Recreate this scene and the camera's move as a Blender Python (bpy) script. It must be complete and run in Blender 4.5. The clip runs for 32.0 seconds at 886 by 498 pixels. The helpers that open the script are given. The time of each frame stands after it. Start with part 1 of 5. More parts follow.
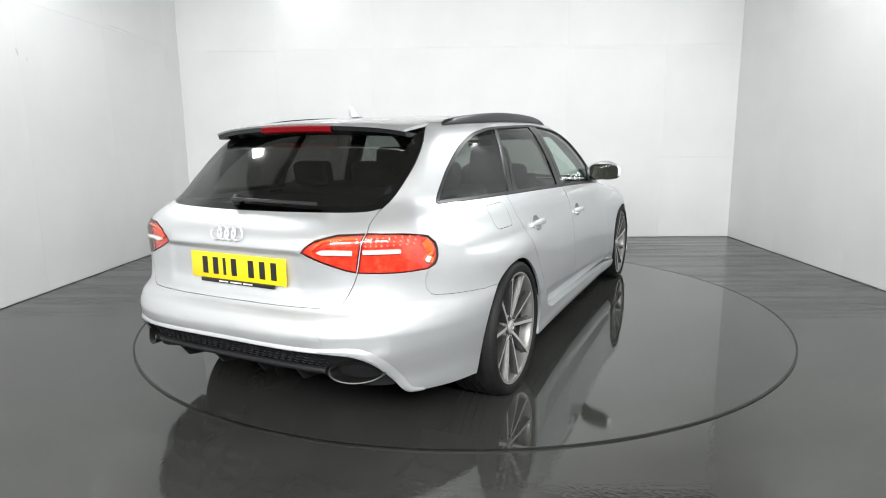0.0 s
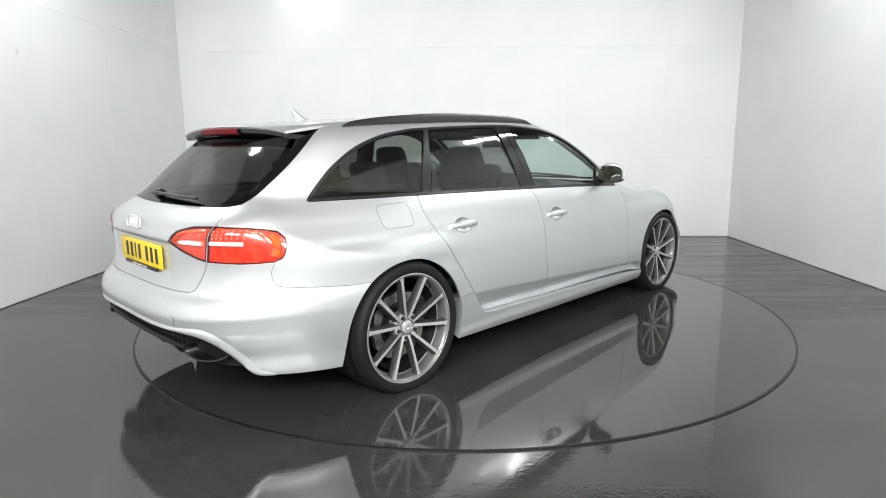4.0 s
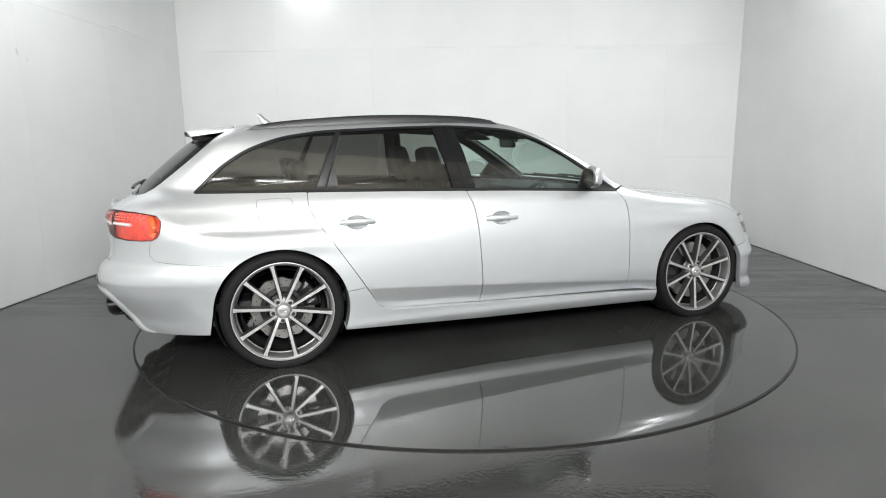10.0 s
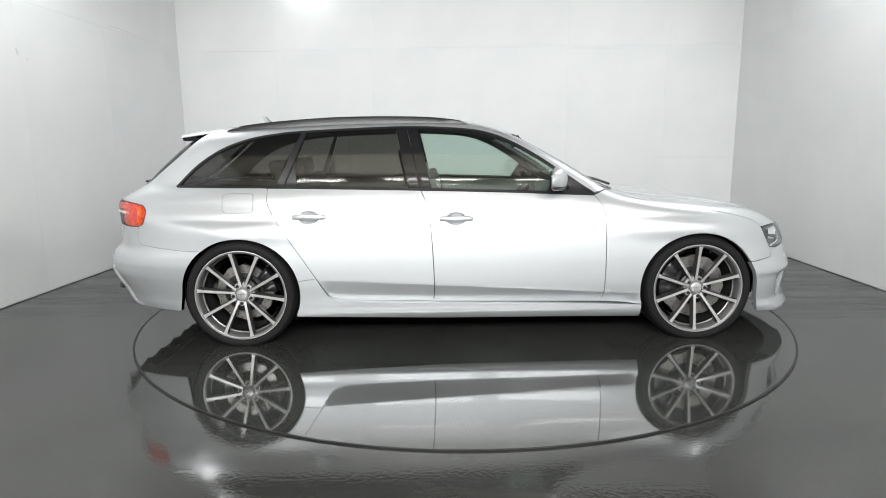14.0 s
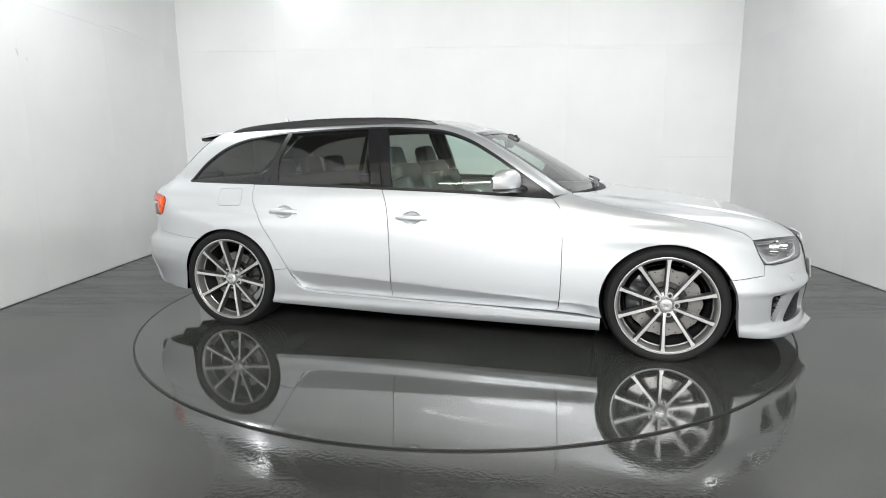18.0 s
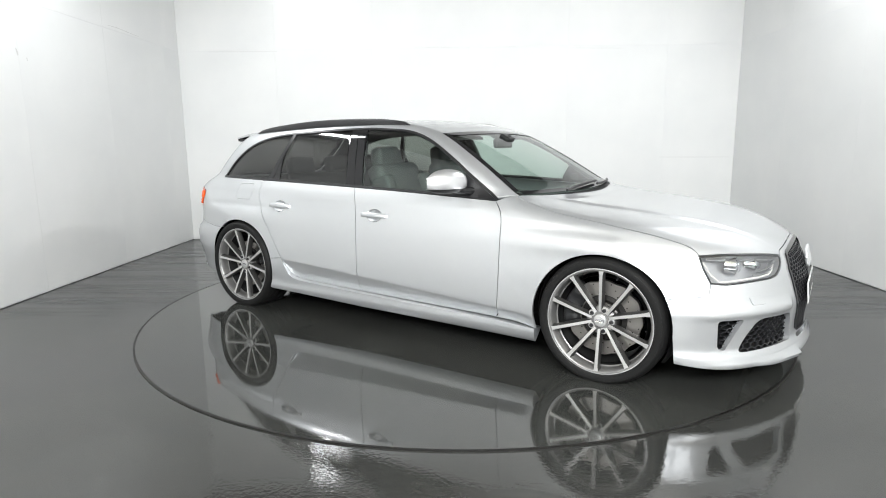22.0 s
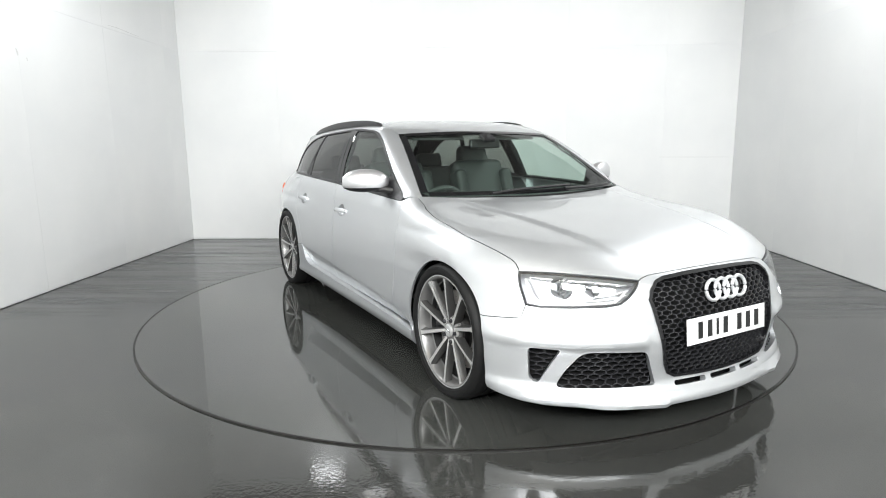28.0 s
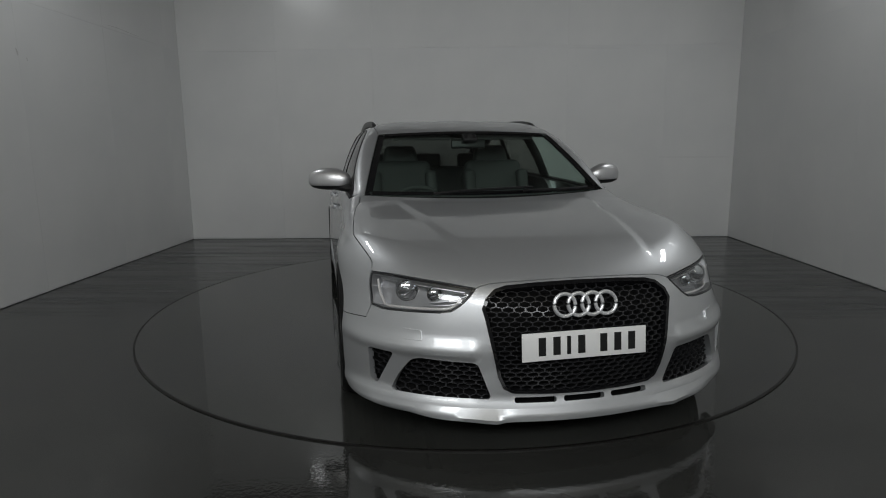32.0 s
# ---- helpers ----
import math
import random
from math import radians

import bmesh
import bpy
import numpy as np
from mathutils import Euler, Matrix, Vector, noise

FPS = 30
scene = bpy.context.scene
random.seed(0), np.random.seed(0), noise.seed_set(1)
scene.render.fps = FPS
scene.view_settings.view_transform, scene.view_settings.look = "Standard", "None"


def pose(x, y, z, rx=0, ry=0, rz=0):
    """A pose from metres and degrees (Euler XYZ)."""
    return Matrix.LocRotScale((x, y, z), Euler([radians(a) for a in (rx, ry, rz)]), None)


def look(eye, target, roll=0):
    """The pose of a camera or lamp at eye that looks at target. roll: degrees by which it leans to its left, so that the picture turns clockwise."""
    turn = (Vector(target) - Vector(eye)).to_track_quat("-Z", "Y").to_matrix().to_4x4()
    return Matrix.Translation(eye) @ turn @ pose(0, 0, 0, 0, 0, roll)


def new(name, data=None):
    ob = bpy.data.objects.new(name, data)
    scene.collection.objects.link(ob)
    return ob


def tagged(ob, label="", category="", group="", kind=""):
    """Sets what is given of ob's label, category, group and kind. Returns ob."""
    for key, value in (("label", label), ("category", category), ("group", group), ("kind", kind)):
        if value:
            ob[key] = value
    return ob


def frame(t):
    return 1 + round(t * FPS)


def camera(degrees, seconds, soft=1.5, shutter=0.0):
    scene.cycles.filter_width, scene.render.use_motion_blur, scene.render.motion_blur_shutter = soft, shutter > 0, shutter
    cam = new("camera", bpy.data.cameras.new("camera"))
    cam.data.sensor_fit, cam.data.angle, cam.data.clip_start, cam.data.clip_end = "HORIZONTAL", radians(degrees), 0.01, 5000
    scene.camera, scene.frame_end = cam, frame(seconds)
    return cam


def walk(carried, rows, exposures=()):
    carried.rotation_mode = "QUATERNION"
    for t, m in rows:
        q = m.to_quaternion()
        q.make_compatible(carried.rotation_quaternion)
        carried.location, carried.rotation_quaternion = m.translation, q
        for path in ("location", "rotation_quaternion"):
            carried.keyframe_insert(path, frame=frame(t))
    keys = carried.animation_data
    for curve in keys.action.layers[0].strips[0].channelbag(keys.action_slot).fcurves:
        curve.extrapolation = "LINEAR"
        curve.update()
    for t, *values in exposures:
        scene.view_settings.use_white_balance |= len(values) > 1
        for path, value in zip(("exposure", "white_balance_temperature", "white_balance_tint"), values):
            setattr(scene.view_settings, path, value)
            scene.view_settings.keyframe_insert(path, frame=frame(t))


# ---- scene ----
cam = camera(73.71, 32.0, soft=1.05)
EYE = (0.0, -4.4781, 1.2293)
VIEW = look(EYE, (-0.1415, 0.4412, 0.3462), -0.565)
walk(cam, [(0, VIEW), (32, VIEW)],
     [(0, 0.0), (6, -0.02), (9, -0.15), (13, -0.18), (16, -0.1), (19, 0.03), (23, 0.15), (28, 0.18), (30.3, 0.18), (31, -0.9), (31.5, -1.5), (32, -2.2)])

# heading of the turntable in degrees, clock-like and even
HEADING = [(0, 65.07), (2, 56.15), (4, 47.19), (6, 38.24), (8, 29.34), (10, 20.49), (12, 11.69), (14, 2.94), (16, -5.81), (18, -14.56), (20, -23.35), (22, -32.18), (24, -41.08), (26, -50.03), (28, -59.01), (30, -67.97), (32, -76.84)]

# ---- light ----
world = bpy.data.worlds.new("world")
scene.world = world
world.use_nodes = True
world.node_tree.nodes["Background"].inputs[0].default_value = (0.9, 0.95, 1.0, 1)
world.node_tree.nodes["Background"].inputs[1].default_value = 0.05


def area_lamp(name, place, target, sx, sy, watts, colour=(0.965, 0.99, 1.0), spread=180):
    d = bpy.data.lights.new(name, "AREA")
    d.shape, d.size, d.size_y, d.energy, d.color = "RECTANGLE", sx, sy, watts, colour
    d.spread = radians(spread)
    ob = new(name, d)
    ob.matrix_world = look(place, target)
    return ob


LAMP_FRONT, LAMP_TOP, LAMP_WALL = 106, 54, 2.4

# ---- materials ----
def material(name, colour, rough=0.5, metal=0.0, spec=0.5, coat=0.0):
    m = bpy.data.materials.new(name)
    m.use_nodes = True
    b = m.node_tree.nodes["Principled BSDF"]
    b.inputs["Base Color"].default_value = (*colour, 1)
    b.inputs["Roughness"].default_value = rough
    b.inputs["Metallic"].default_value = metal
    b.inputs["Specular IOR Level"].default_value = spec
    b.inputs["Coat Weight"].default_value = coat
    b.inputs["Coat Roughness"].default_value = 0.03
    return m


def node(m, kind, **values):
    n = m.node_tree.nodes.new(kind)
    for k, v in values.items():
        n.inputs[k.replace("_", " ")].default_value = v
    return n


def join_nodes(m, a, out, b, inp):
    m.node_tree.links.new(a.outputs[out], b.inputs[inp])


def bsdf(m):
    return m.node_tree.nodes["Principled BSDF"]


def textured(m, scale, dark, light, rough_lo=None, rough_hi=None, bump=0.0, bump_scale=None, detail=4.0, stretch=(1, 1, 1), coords="Object"):
    """Colour, gloss and relief that vary with a noise of that scale."""
    tc = node(m, "ShaderNodeTexCoord")
    mp = node(m, "ShaderNodeMapping", Scale=stretch)
    join_nodes(m, tc, coords, mp, "Vector")
    n = node(m, "ShaderNodeTexNoise", Scale=scale, Detail=detail)
    join_nodes(m, mp, "Vector", n, "Vector")
    r = node(m, "ShaderNodeValToRGB")
    r.color_ramp.elements[0].color, r.color_ramp.elements[1].color = (*dark, 1), (*light, 1)
    r.color_ramp.elements[0].position, r.color_ramp.elements[1].position = 0.3, 0.7
    join_nodes(m, n, "Fac", r, "Fac")
    join_nodes(m, r, "Color", bsdf(m), "Base Color")
    if rough_lo is not None:
        q = node(m, "ShaderNodeMapRange")
        q.inputs["From Min"].default_value, q.inputs["From Max"].default_value = 0.3, 0.7
        q.inputs["To Min"].default_value, q.inputs["To Max"].default_value = rough_lo, rough_hi
        join_nodes(m, n, "Fac", q, "Value")
        join_nodes(m, q, "Result", bsdf(m), "Roughness")
    if bump:
        n2 = node(m, "ShaderNodeTexNoise", Scale=bump_scale or scale * 6, Detail=3.0)
        join_nodes(m, mp, "Vector", n2, "Vector")
        bp = node(m, "ShaderNodeBump", Strength=bump, Distance=0.002)
        join_nodes(m, n2, "Fac", bp, "Height")
        join_nodes(m, bp, "Normal", bsdf(m), "Normal")
    return m


def glass(name, tint, rough=0.0):
    m = bpy.data.materials.new(name)
    m.use_nodes = True
    nt = m.node_tree
    nt.nodes.remove(nt.nodes["Principled BSDF"])
    out = nt.nodes["Material Output"]
    mix = nt.nodes.new("ShaderNodeMixShader")
    tr = nt.nodes.new("ShaderNodeBsdfTransparent")
    gl = nt.nodes.new("ShaderNodeBsdfGlossy")
    lw = nt.nodes.new("ShaderNodeLayerWeight")
    lw.inputs["Blend"].default_value = 0.5
    pw = nt.nodes.new("ShaderNodeMath")
    pw.operation = "POWER"
    pw.inputs[1].default_value = 5.0
    fr = nt.nodes.new("ShaderNodeMath")
    fr.operation = "MULTIPLY_ADD"
    fr.inputs[1].default_value, fr.inputs[2].default_value = 0.90, 0.085
    nt.links.new(lw.outputs["Facing"], pw.inputs[0])
    nt.links.new(pw.outputs[0], fr.inputs[0])
    tr.inputs[0].default_value = (*tint, 1)
    gl.inputs["Roughness"].default_value = rough
    nt.links.new(fr.outputs[0], mix.inputs[0])
    nt.links.new(tr.outputs[0], mix.inputs[1])
    nt.links.new(gl.outputs[0], mix.inputs[2])
    nt.links.new(mix.outputs[0], out.inputs[0])
    return m


PAINT = textured(material("silver_paint", (0.67, 0.684, 0.70), 0.42, 0.76, 0.5, 1.0), 420.0, (0.60, 0.615, 0.63), (0.66, 0.673, 0.688), 0.39, 0.46)
BLACK_TRIM = material("satin_black_trim", (0.012, 0.012, 0.013), 0.35)
GRILLE_BLACK = material("gloss_black_grille", (0.022, 0.022, 0.024), 0.22)
GLOSS_BLACK = material("gloss_black", (0.008, 0.008, 0.009), 0.08)
PLASTIC = material("dark_plastic", (0.010, 0.010, 0.011), 0.5, 0.0, 0.3)
CHROME = material("polished_chrome", (0.82, 0.83, 0.84), 0.10, 1.0)
TITAN = material("titanium_grey_wheel_paint", (0.065, 0.064, 0.062), 0.4, 0.5)
MACHINED = material("machined_wheel_face", (0.62, 0.615, 0.605), 0.34, 0.6)
RIM_GREY = material("grey_rim_paint", (0.24, 0.237, 0.232), 0.36, 0.6)
RIM_EDGE = material("machined_rim_edge", (0.55, 0.55, 0.55), 0.34, 0.6)
# grey, dirty inner barrel; the shade behind the spokes is put into its colour
BARREL = material("shaded_dirty_rim_inside", (0.02, 0.02, 0.02), 0.5, 0.2)
BOLT = material("dark_wheel_bolt_steel", (0.10, 0.10, 0.105), 0.35, 0.9)
TYRE = material("tyre_rubber", (0.010, 0.010, 0.010), 0.6, 0.0, 0.2)
DISC = material("brake_disc_steel", (0.42, 0.40, 0.38), 0.38, 1.0)
TINT = glass("privacy_glass", (0.27, 0.275, 0.26), 0.07)
DEEP_TINT = glass("deep_privacy_glass", (0.17, 0.172, 0.165), 0.07)
CLEAR = glass("green_tinted_glass", (0.72, 0.82, 0.77), 0.03)
LENS = glass("clear_lens", (0.93, 0.94, 0.95))
LEATHER = material("black_leather", (0.075, 0.079, 0.078), 0.55)
BLACK_LINING = material("black_headlining", (0.06, 0.061, 0.06), 0.85)
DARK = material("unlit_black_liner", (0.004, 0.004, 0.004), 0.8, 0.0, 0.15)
RED_LENS = textured(material("red_lamp_lens", (0.82, 0.045, 0.022), 0.22, 0.0, 0.5, 1.0), 38.0, (0.58, 0.022, 0.012), (0.92, 0.10, 0.04), 0.15, 0.3, 0.3, 90.0)
ORANGE_LENS = material("orange_lamp_lens", (0.75, 0.10, 0.012), 0.15, 0.0, 0.5, 1.0)
WHITE_LENS = material("white_lamp_strip", (0.75, 0.72, 0.70), 0.15, 0.0, 0.5, 1.0)
PLATE_Y = material("yellow_number_plate", (0.80, 0.56, 0.01), 0.35)
PLATE_W = material("white_number_plate", (0.80, 0.80, 0.79), 0.35)
CALIPER = material("black_caliper_paint", (.015, .015, .016), .3)
DASH = material("dark_dashboard_plastic", (.12, .128, .126), .6)
MIRROR = material("mirror_silvering", (.9, .9, .9), .01, 1.0)
DARK_CHROME = material("dark_tailpipe_steel", (.07, .068, .066), .42, 1.0)
DARK_RED = material("dark_red_lens", (.13, .002, .004), .35, 0, .1)
LED_PINK = material("pale_red_reflector", (.95, .42, .36), .15, .0, .6)
INK = material("plate_black_ink", (0.01, 0.01, 0.01), 0.4)



def epoxy(name, dark, light, spec, gloss, streak, streak_stretch, peel, peel_scale):
    """Poured floor paint: roller streaks in its gloss and colour, broad patches, and a fine orange-peel relief."""
    m = material(name, light, gloss[0], 0.0, spec)
    tc = node(m, "ShaderNodeTexCoord")
    mp = node(m, "ShaderNodeMapping", Scale=streak_stretch)
    join_nodes(m, tc, "Object", mp, "Vector")
    fine = node(m, "ShaderNodeTexNoise", Scale=streak, Detail=7.0, Roughness=0.62)
    join_nodes(m, mp, "Vector", fine, "Vector")
    broad = node(m, "ShaderNodeTexNoise", Scale=0.7, Detail=3.0)
    join_nodes(m, tc, "Object", broad, "Vector")
    add = node(m, "ShaderNodeMath")
    add.operation = "MULTIPLY"
    join_nodes(m, fine, "Fac", add, 0)
    join_nodes(m, broad, "Fac", add, 1)
    r = node(m, "ShaderNodeValToRGB")
    r.color_ramp.elements[0].color, r.color_ramp.elements[1].color = (*dark, 1), (*light, 1)
    r.color_ramp.elements[0].position, r.color_ramp.elements[1].position = 0.14, 0.38
    join_nodes(m, add, 0, r, "Fac")
    join_nodes(m, r, "Color", bsdf(m), "Base Color")
    q = node(m, "ShaderNodeMapRange")
    q.inputs["From Min"].default_value, q.inputs["From Max"].default_value = 0.16, 0.38
    q.inputs["To Min"].default_value, q.inputs["To Max"].default_value = gloss
    join_nodes(m, add, 0, q, "Value")
    join_nodes(m, q, "Result", bsdf(m), "Roughness")
    n2 = node(m, "ShaderNodeTexNoise", Scale=peel_scale, Detail=2.0)
    join_nodes(m, tc, "Object", n2, "Vector")
    bp = node(m, "ShaderNodeBump", Strength=peel, Distance=0.002)
    join_nodes(m, n2, "Fac", bp, "Height")
    join_nodes(m, bp, "Normal", bsdf(m), "Normal")
    return m




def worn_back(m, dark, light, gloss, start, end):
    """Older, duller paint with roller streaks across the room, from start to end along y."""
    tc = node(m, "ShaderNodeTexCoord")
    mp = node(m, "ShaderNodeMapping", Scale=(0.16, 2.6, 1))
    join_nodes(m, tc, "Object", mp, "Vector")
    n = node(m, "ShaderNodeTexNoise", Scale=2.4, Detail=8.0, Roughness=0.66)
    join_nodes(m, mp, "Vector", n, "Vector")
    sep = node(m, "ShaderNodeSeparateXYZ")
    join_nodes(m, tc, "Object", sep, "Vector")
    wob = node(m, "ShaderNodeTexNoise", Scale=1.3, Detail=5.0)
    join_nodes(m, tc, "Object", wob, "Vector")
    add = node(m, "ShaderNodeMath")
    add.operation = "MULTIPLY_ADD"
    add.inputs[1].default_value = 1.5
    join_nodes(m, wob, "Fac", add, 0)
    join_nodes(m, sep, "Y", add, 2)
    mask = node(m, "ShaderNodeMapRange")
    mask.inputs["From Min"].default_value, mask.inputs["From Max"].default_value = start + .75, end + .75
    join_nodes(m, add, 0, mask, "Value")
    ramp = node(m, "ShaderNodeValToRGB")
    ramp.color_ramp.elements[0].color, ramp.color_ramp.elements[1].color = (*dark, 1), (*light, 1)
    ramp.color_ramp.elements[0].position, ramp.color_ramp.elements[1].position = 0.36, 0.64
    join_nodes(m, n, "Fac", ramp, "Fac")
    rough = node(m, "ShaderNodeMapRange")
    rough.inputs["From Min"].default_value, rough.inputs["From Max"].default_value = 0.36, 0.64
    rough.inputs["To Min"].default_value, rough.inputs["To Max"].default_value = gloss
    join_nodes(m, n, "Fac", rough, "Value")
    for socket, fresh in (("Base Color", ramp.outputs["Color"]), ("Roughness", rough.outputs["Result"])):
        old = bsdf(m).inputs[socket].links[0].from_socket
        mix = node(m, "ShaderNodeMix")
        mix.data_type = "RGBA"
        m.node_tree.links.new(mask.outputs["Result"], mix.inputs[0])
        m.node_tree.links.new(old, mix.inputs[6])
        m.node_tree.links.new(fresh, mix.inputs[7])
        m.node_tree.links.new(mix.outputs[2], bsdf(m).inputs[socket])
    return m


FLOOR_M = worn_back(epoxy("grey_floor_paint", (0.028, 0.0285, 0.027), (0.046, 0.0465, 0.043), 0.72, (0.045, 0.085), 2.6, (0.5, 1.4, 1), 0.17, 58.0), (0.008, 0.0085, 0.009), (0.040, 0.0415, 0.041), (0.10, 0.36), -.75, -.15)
TABLE_M = epoxy("grey_turntable_paint", (0.028, 0.0285, 0.0265), (0.042, 0.0435, 0.040), 0.95, (0.035, 0.085), 1.6, (1, 1, 1), 0.028, 9.0)
WALL_M = textured(material("white_wall_paint", (0.80, 0.80, 0.79), 0.5), 1.3, (0.74, 0.75, 0.75), (0.80, 0.805, 0.80), 0.42, 0.60, 0.05, 40.0)
CEIL_M = textured(material("grey_ceiling_paint", (0.30, 0.29, 0.27), 0.8), 2.0, (0.16, 0.155, 0.145), (0.21, 0.20, 0.19))
CREAM_M = textured(material("cream_ceiling_paint", (0.68, 0.62, 0.50), 0.7), 1.5, (0.62, 0.57, 0.46), (0.70, 0.65, 0.54))
STEEL_EDGE = material("dark_steel_edge", (0.012, 0.011, 0.010), 0.45, 0.3)
LAMP_GLOW = bpy.data.materials.new("lamp_glow")
LAMP_GLOW.use_nodes = True
bsdf(LAMP_GLOW).inputs["Emission Color"].default_value = (1, 0.985, 0.95, 1)
bsdf(LAMP_GLOW).inputs["Emission Strength"].default_value = 52.0


# ---- mesh helpers ----
def link(name, bm, mat, parent=None, label="", smooth=None):
    me = bpy.data.meshes.new(name)
    bm.normal_update()
    bm.to_mesh(me)
    bm.free()
    me.materials.append(mat)
    if smooth is not None:
        me.shade_smooth() if smooth >= 180 else me.set_sharp_from_angle(angle=radians(smooth))
    ob = new(name, me)
    if parent is not None:
        ob.parent = parent
    if label:
        ob["label"] = label
    return ob


def box(bm, cx, cy, cz, sx, sy, sz, bevel=0.0, turn=None):
    r = bmesh.ops.create_cube(bm, size=1.0)
    m = Matrix.Translation((cx, cy, cz)) @ (turn or Matrix()) @ Matrix.Diagonal((sx, sy, sz, 1))
    bmesh.ops.transform(bm, matrix=m, verts=r["verts"])
    if bevel:
        es = {e for v in r["verts"] for e in v.link_edges}
        bmesh.ops.bevel(bm, geom=list(es), offset=bevel, segments=2, affect="EDGES", profile=0.5)
    return bm


def boxed(name, mat, parent, cx, cy, cz, sx, sy, sz, bevel=0.0, label="", turn=None):
    return link(name, box(bmesh.new(), cx, cy, cz, sx, sy, sz, bevel, turn), mat, parent, label, 40)


def lathe(bm, profile, axis="y", segments=48, close=False):
    """Turn (radius, along) pairs about the axis y."""
    rings = []
    for r, a in profile:
        rings.append([bm.verts.new((r * math.cos(2 * math.pi * i / segments), a, r * math.sin(2 * math.pi * i / segments))) for i in range(segments)])
    n = len(rings)
    for k in range(n if close else n - 1):
        A, B = rings[k], rings[(k + 1) % n]
        for i in range(segments):
            j = (i + 1) % segments
            bm.faces.new((A[i], A[j], B[j], B[i]))
    return bm


def tube(bm, pts, radius, sides=8, closed=False, flat=1.0):
    """A round bar along a row of points; flat squeezes it upright."""
    pts = [Vector(p) for p in pts]
    n = len(pts)
    rings = []
    for i, p in enumerate(pts):
        a, b = pts[(i - 1) % n if closed else max(i - 1, 0)], pts[(i + 1) % n if closed else min(i + 1, n - 1)]
        d = (b - a).normalized()
        s = d.cross(Vector((0, 0, 1)))
        if s.length < 1e-3:
            s = d.cross(Vector((0, 1, 0)))
        s.normalize()
        u = s.cross(d)
        rad = radius[i] if isinstance(radius, (list, tuple)) else radius
        rings.append([bm.verts.new(p + rad * (s * math.cos(2 * math.pi * k / sides) + flat * u * math.sin(2 * math.pi * k / sides))) for k in range(sides)])
    for i in range(n if closed else n - 1):
        A, B = rings[i], rings[(i + 1) % n]
        for k in range(sides):
            j = (k + 1) % sides
            bm.faces.new((A[k], A[j], B[j], B[k]))
    if not closed:
        bm.faces.new(rings[0][::-1])
        bm.faces.new(rings[-1])
    return bm


# ---- the room ----
XL, XR, YB, YF, ZC = -3.54, 3.475, 3.205, -7.5, 3.7


def structure(name, label, mat, cx, cy, cz, sx, sy, sz, category):
    ob = boxed(name, mat, None, cx, cy, cz, sx, sy, sz)
    return tagged(ob, label, category, kind="structure")


R_TABLE = 2.269

# ---- the car: one smooth body surface, cut into its panels ----
def curve1(pairs):
    """A monotone cubic through (x, y) pairs, flat outside them."""
    xs, ys = np.array([p[0] for p in pairs], float), np.array([p[1] for p in pairs], float)
    h, d = np.diff(xs), np.diff(ys) / np.diff(xs)
    m = np.zeros(len(xs))
    m[0], m[-1] = d[0], d[-1]
    for i in range(1, len(xs) - 1):
        if d[i - 1] * d[i] > 0:
            w1, w2 = 2 * h[i] + h[i - 1], h[i] + 2 * h[i - 1]
            m[i] = (w1 + w2) / (w1 / d[i - 1] + w2 / d[i])

    def at(x):
        x = np.clip(x, xs[0], xs[-1])
        i = np.clip(np.searchsorted(xs, x) - 1, 0, len(xs) - 2)
        t = (x - xs[i]) / h[i]
        return ((1 + 2 * t) * (1 - t) ** 2 * ys[i] + t * (1 - t) ** 2 * h[i] * m[i] + t * t * (3 - 2 * t) * ys[i + 1] + t * t * (t - 1) * h[i] * m[i + 1])
    return at


def smax(a, b, k):
    h = np.maximum(k - np.abs(a - b), 0) / k
    return np.maximum(a, b) + h * h * k / 4


def smin(a, b, k):
    return -smax(-a, -b, k)


# half widths along the car at arch height and at the belt
W_LOW = curve1([(-2.45, .84), (-2.1, .905), (-1.75, .940), (-1.4, .948), (-1.05, .938), (-.6, .925), (0, .922), (.6, .924), (1.0, .932), (1.4, .948), (1.75, .936), (2.0, .90), (2.4, .83)])
W_BELT = curve1([(-2.4, .62), (-2.1, .70), (-1.79, .755), (-1.5, .81), (-1.2, .835), (-.9, .848), (-.3, .858), (.3, .858), (.8, .852), (1.2, .85), (1.6, .822), (2.0, .75), (2.3, .68)])
W_MIX = curve1([(.40, 0), (.48, .006), (.56, .035), (.64, .105), (.72, .25), (.80, .50), (.88, .80), (.95, 1), (1.1, 1.25)])
W_IN = curve1([(.08, .12), (.13, .05), (.17, .014), (.205, .004), (.24, .006), (.30, .002), (.36, .0), (.42, .0015), (.5, .0045), (.62, .008), (.75, .009), (.9, .009), (1.1, .02)])
HOOD = curve1([(-2.4, .88), (-2.25, .93), (-2.0, .97), (-1.5, .975), (-.5, .96), (.3, .945), (.8, .93), (1.0, .902), (1.1, .885), (1.5, .838), (1.9, .77), (2.1, .705), (2.2, .65), (2.3, .56)])
FRONT = curve1([(.06, 2.10), (.10, 2.18), (.14, 2.280), (.16, 2.296), (.19, 2.286), (.24, 2.270), (.4, 2.285), (.5, 2.268), (.6, 2.242), (.66, 2.216), (.72, 2.15), (.8, 2.02), (.95, 1.78)])
FRONT_SQ = curve1([(.1, .2), (.4, .28), (.6, .48), (.8, .55)])
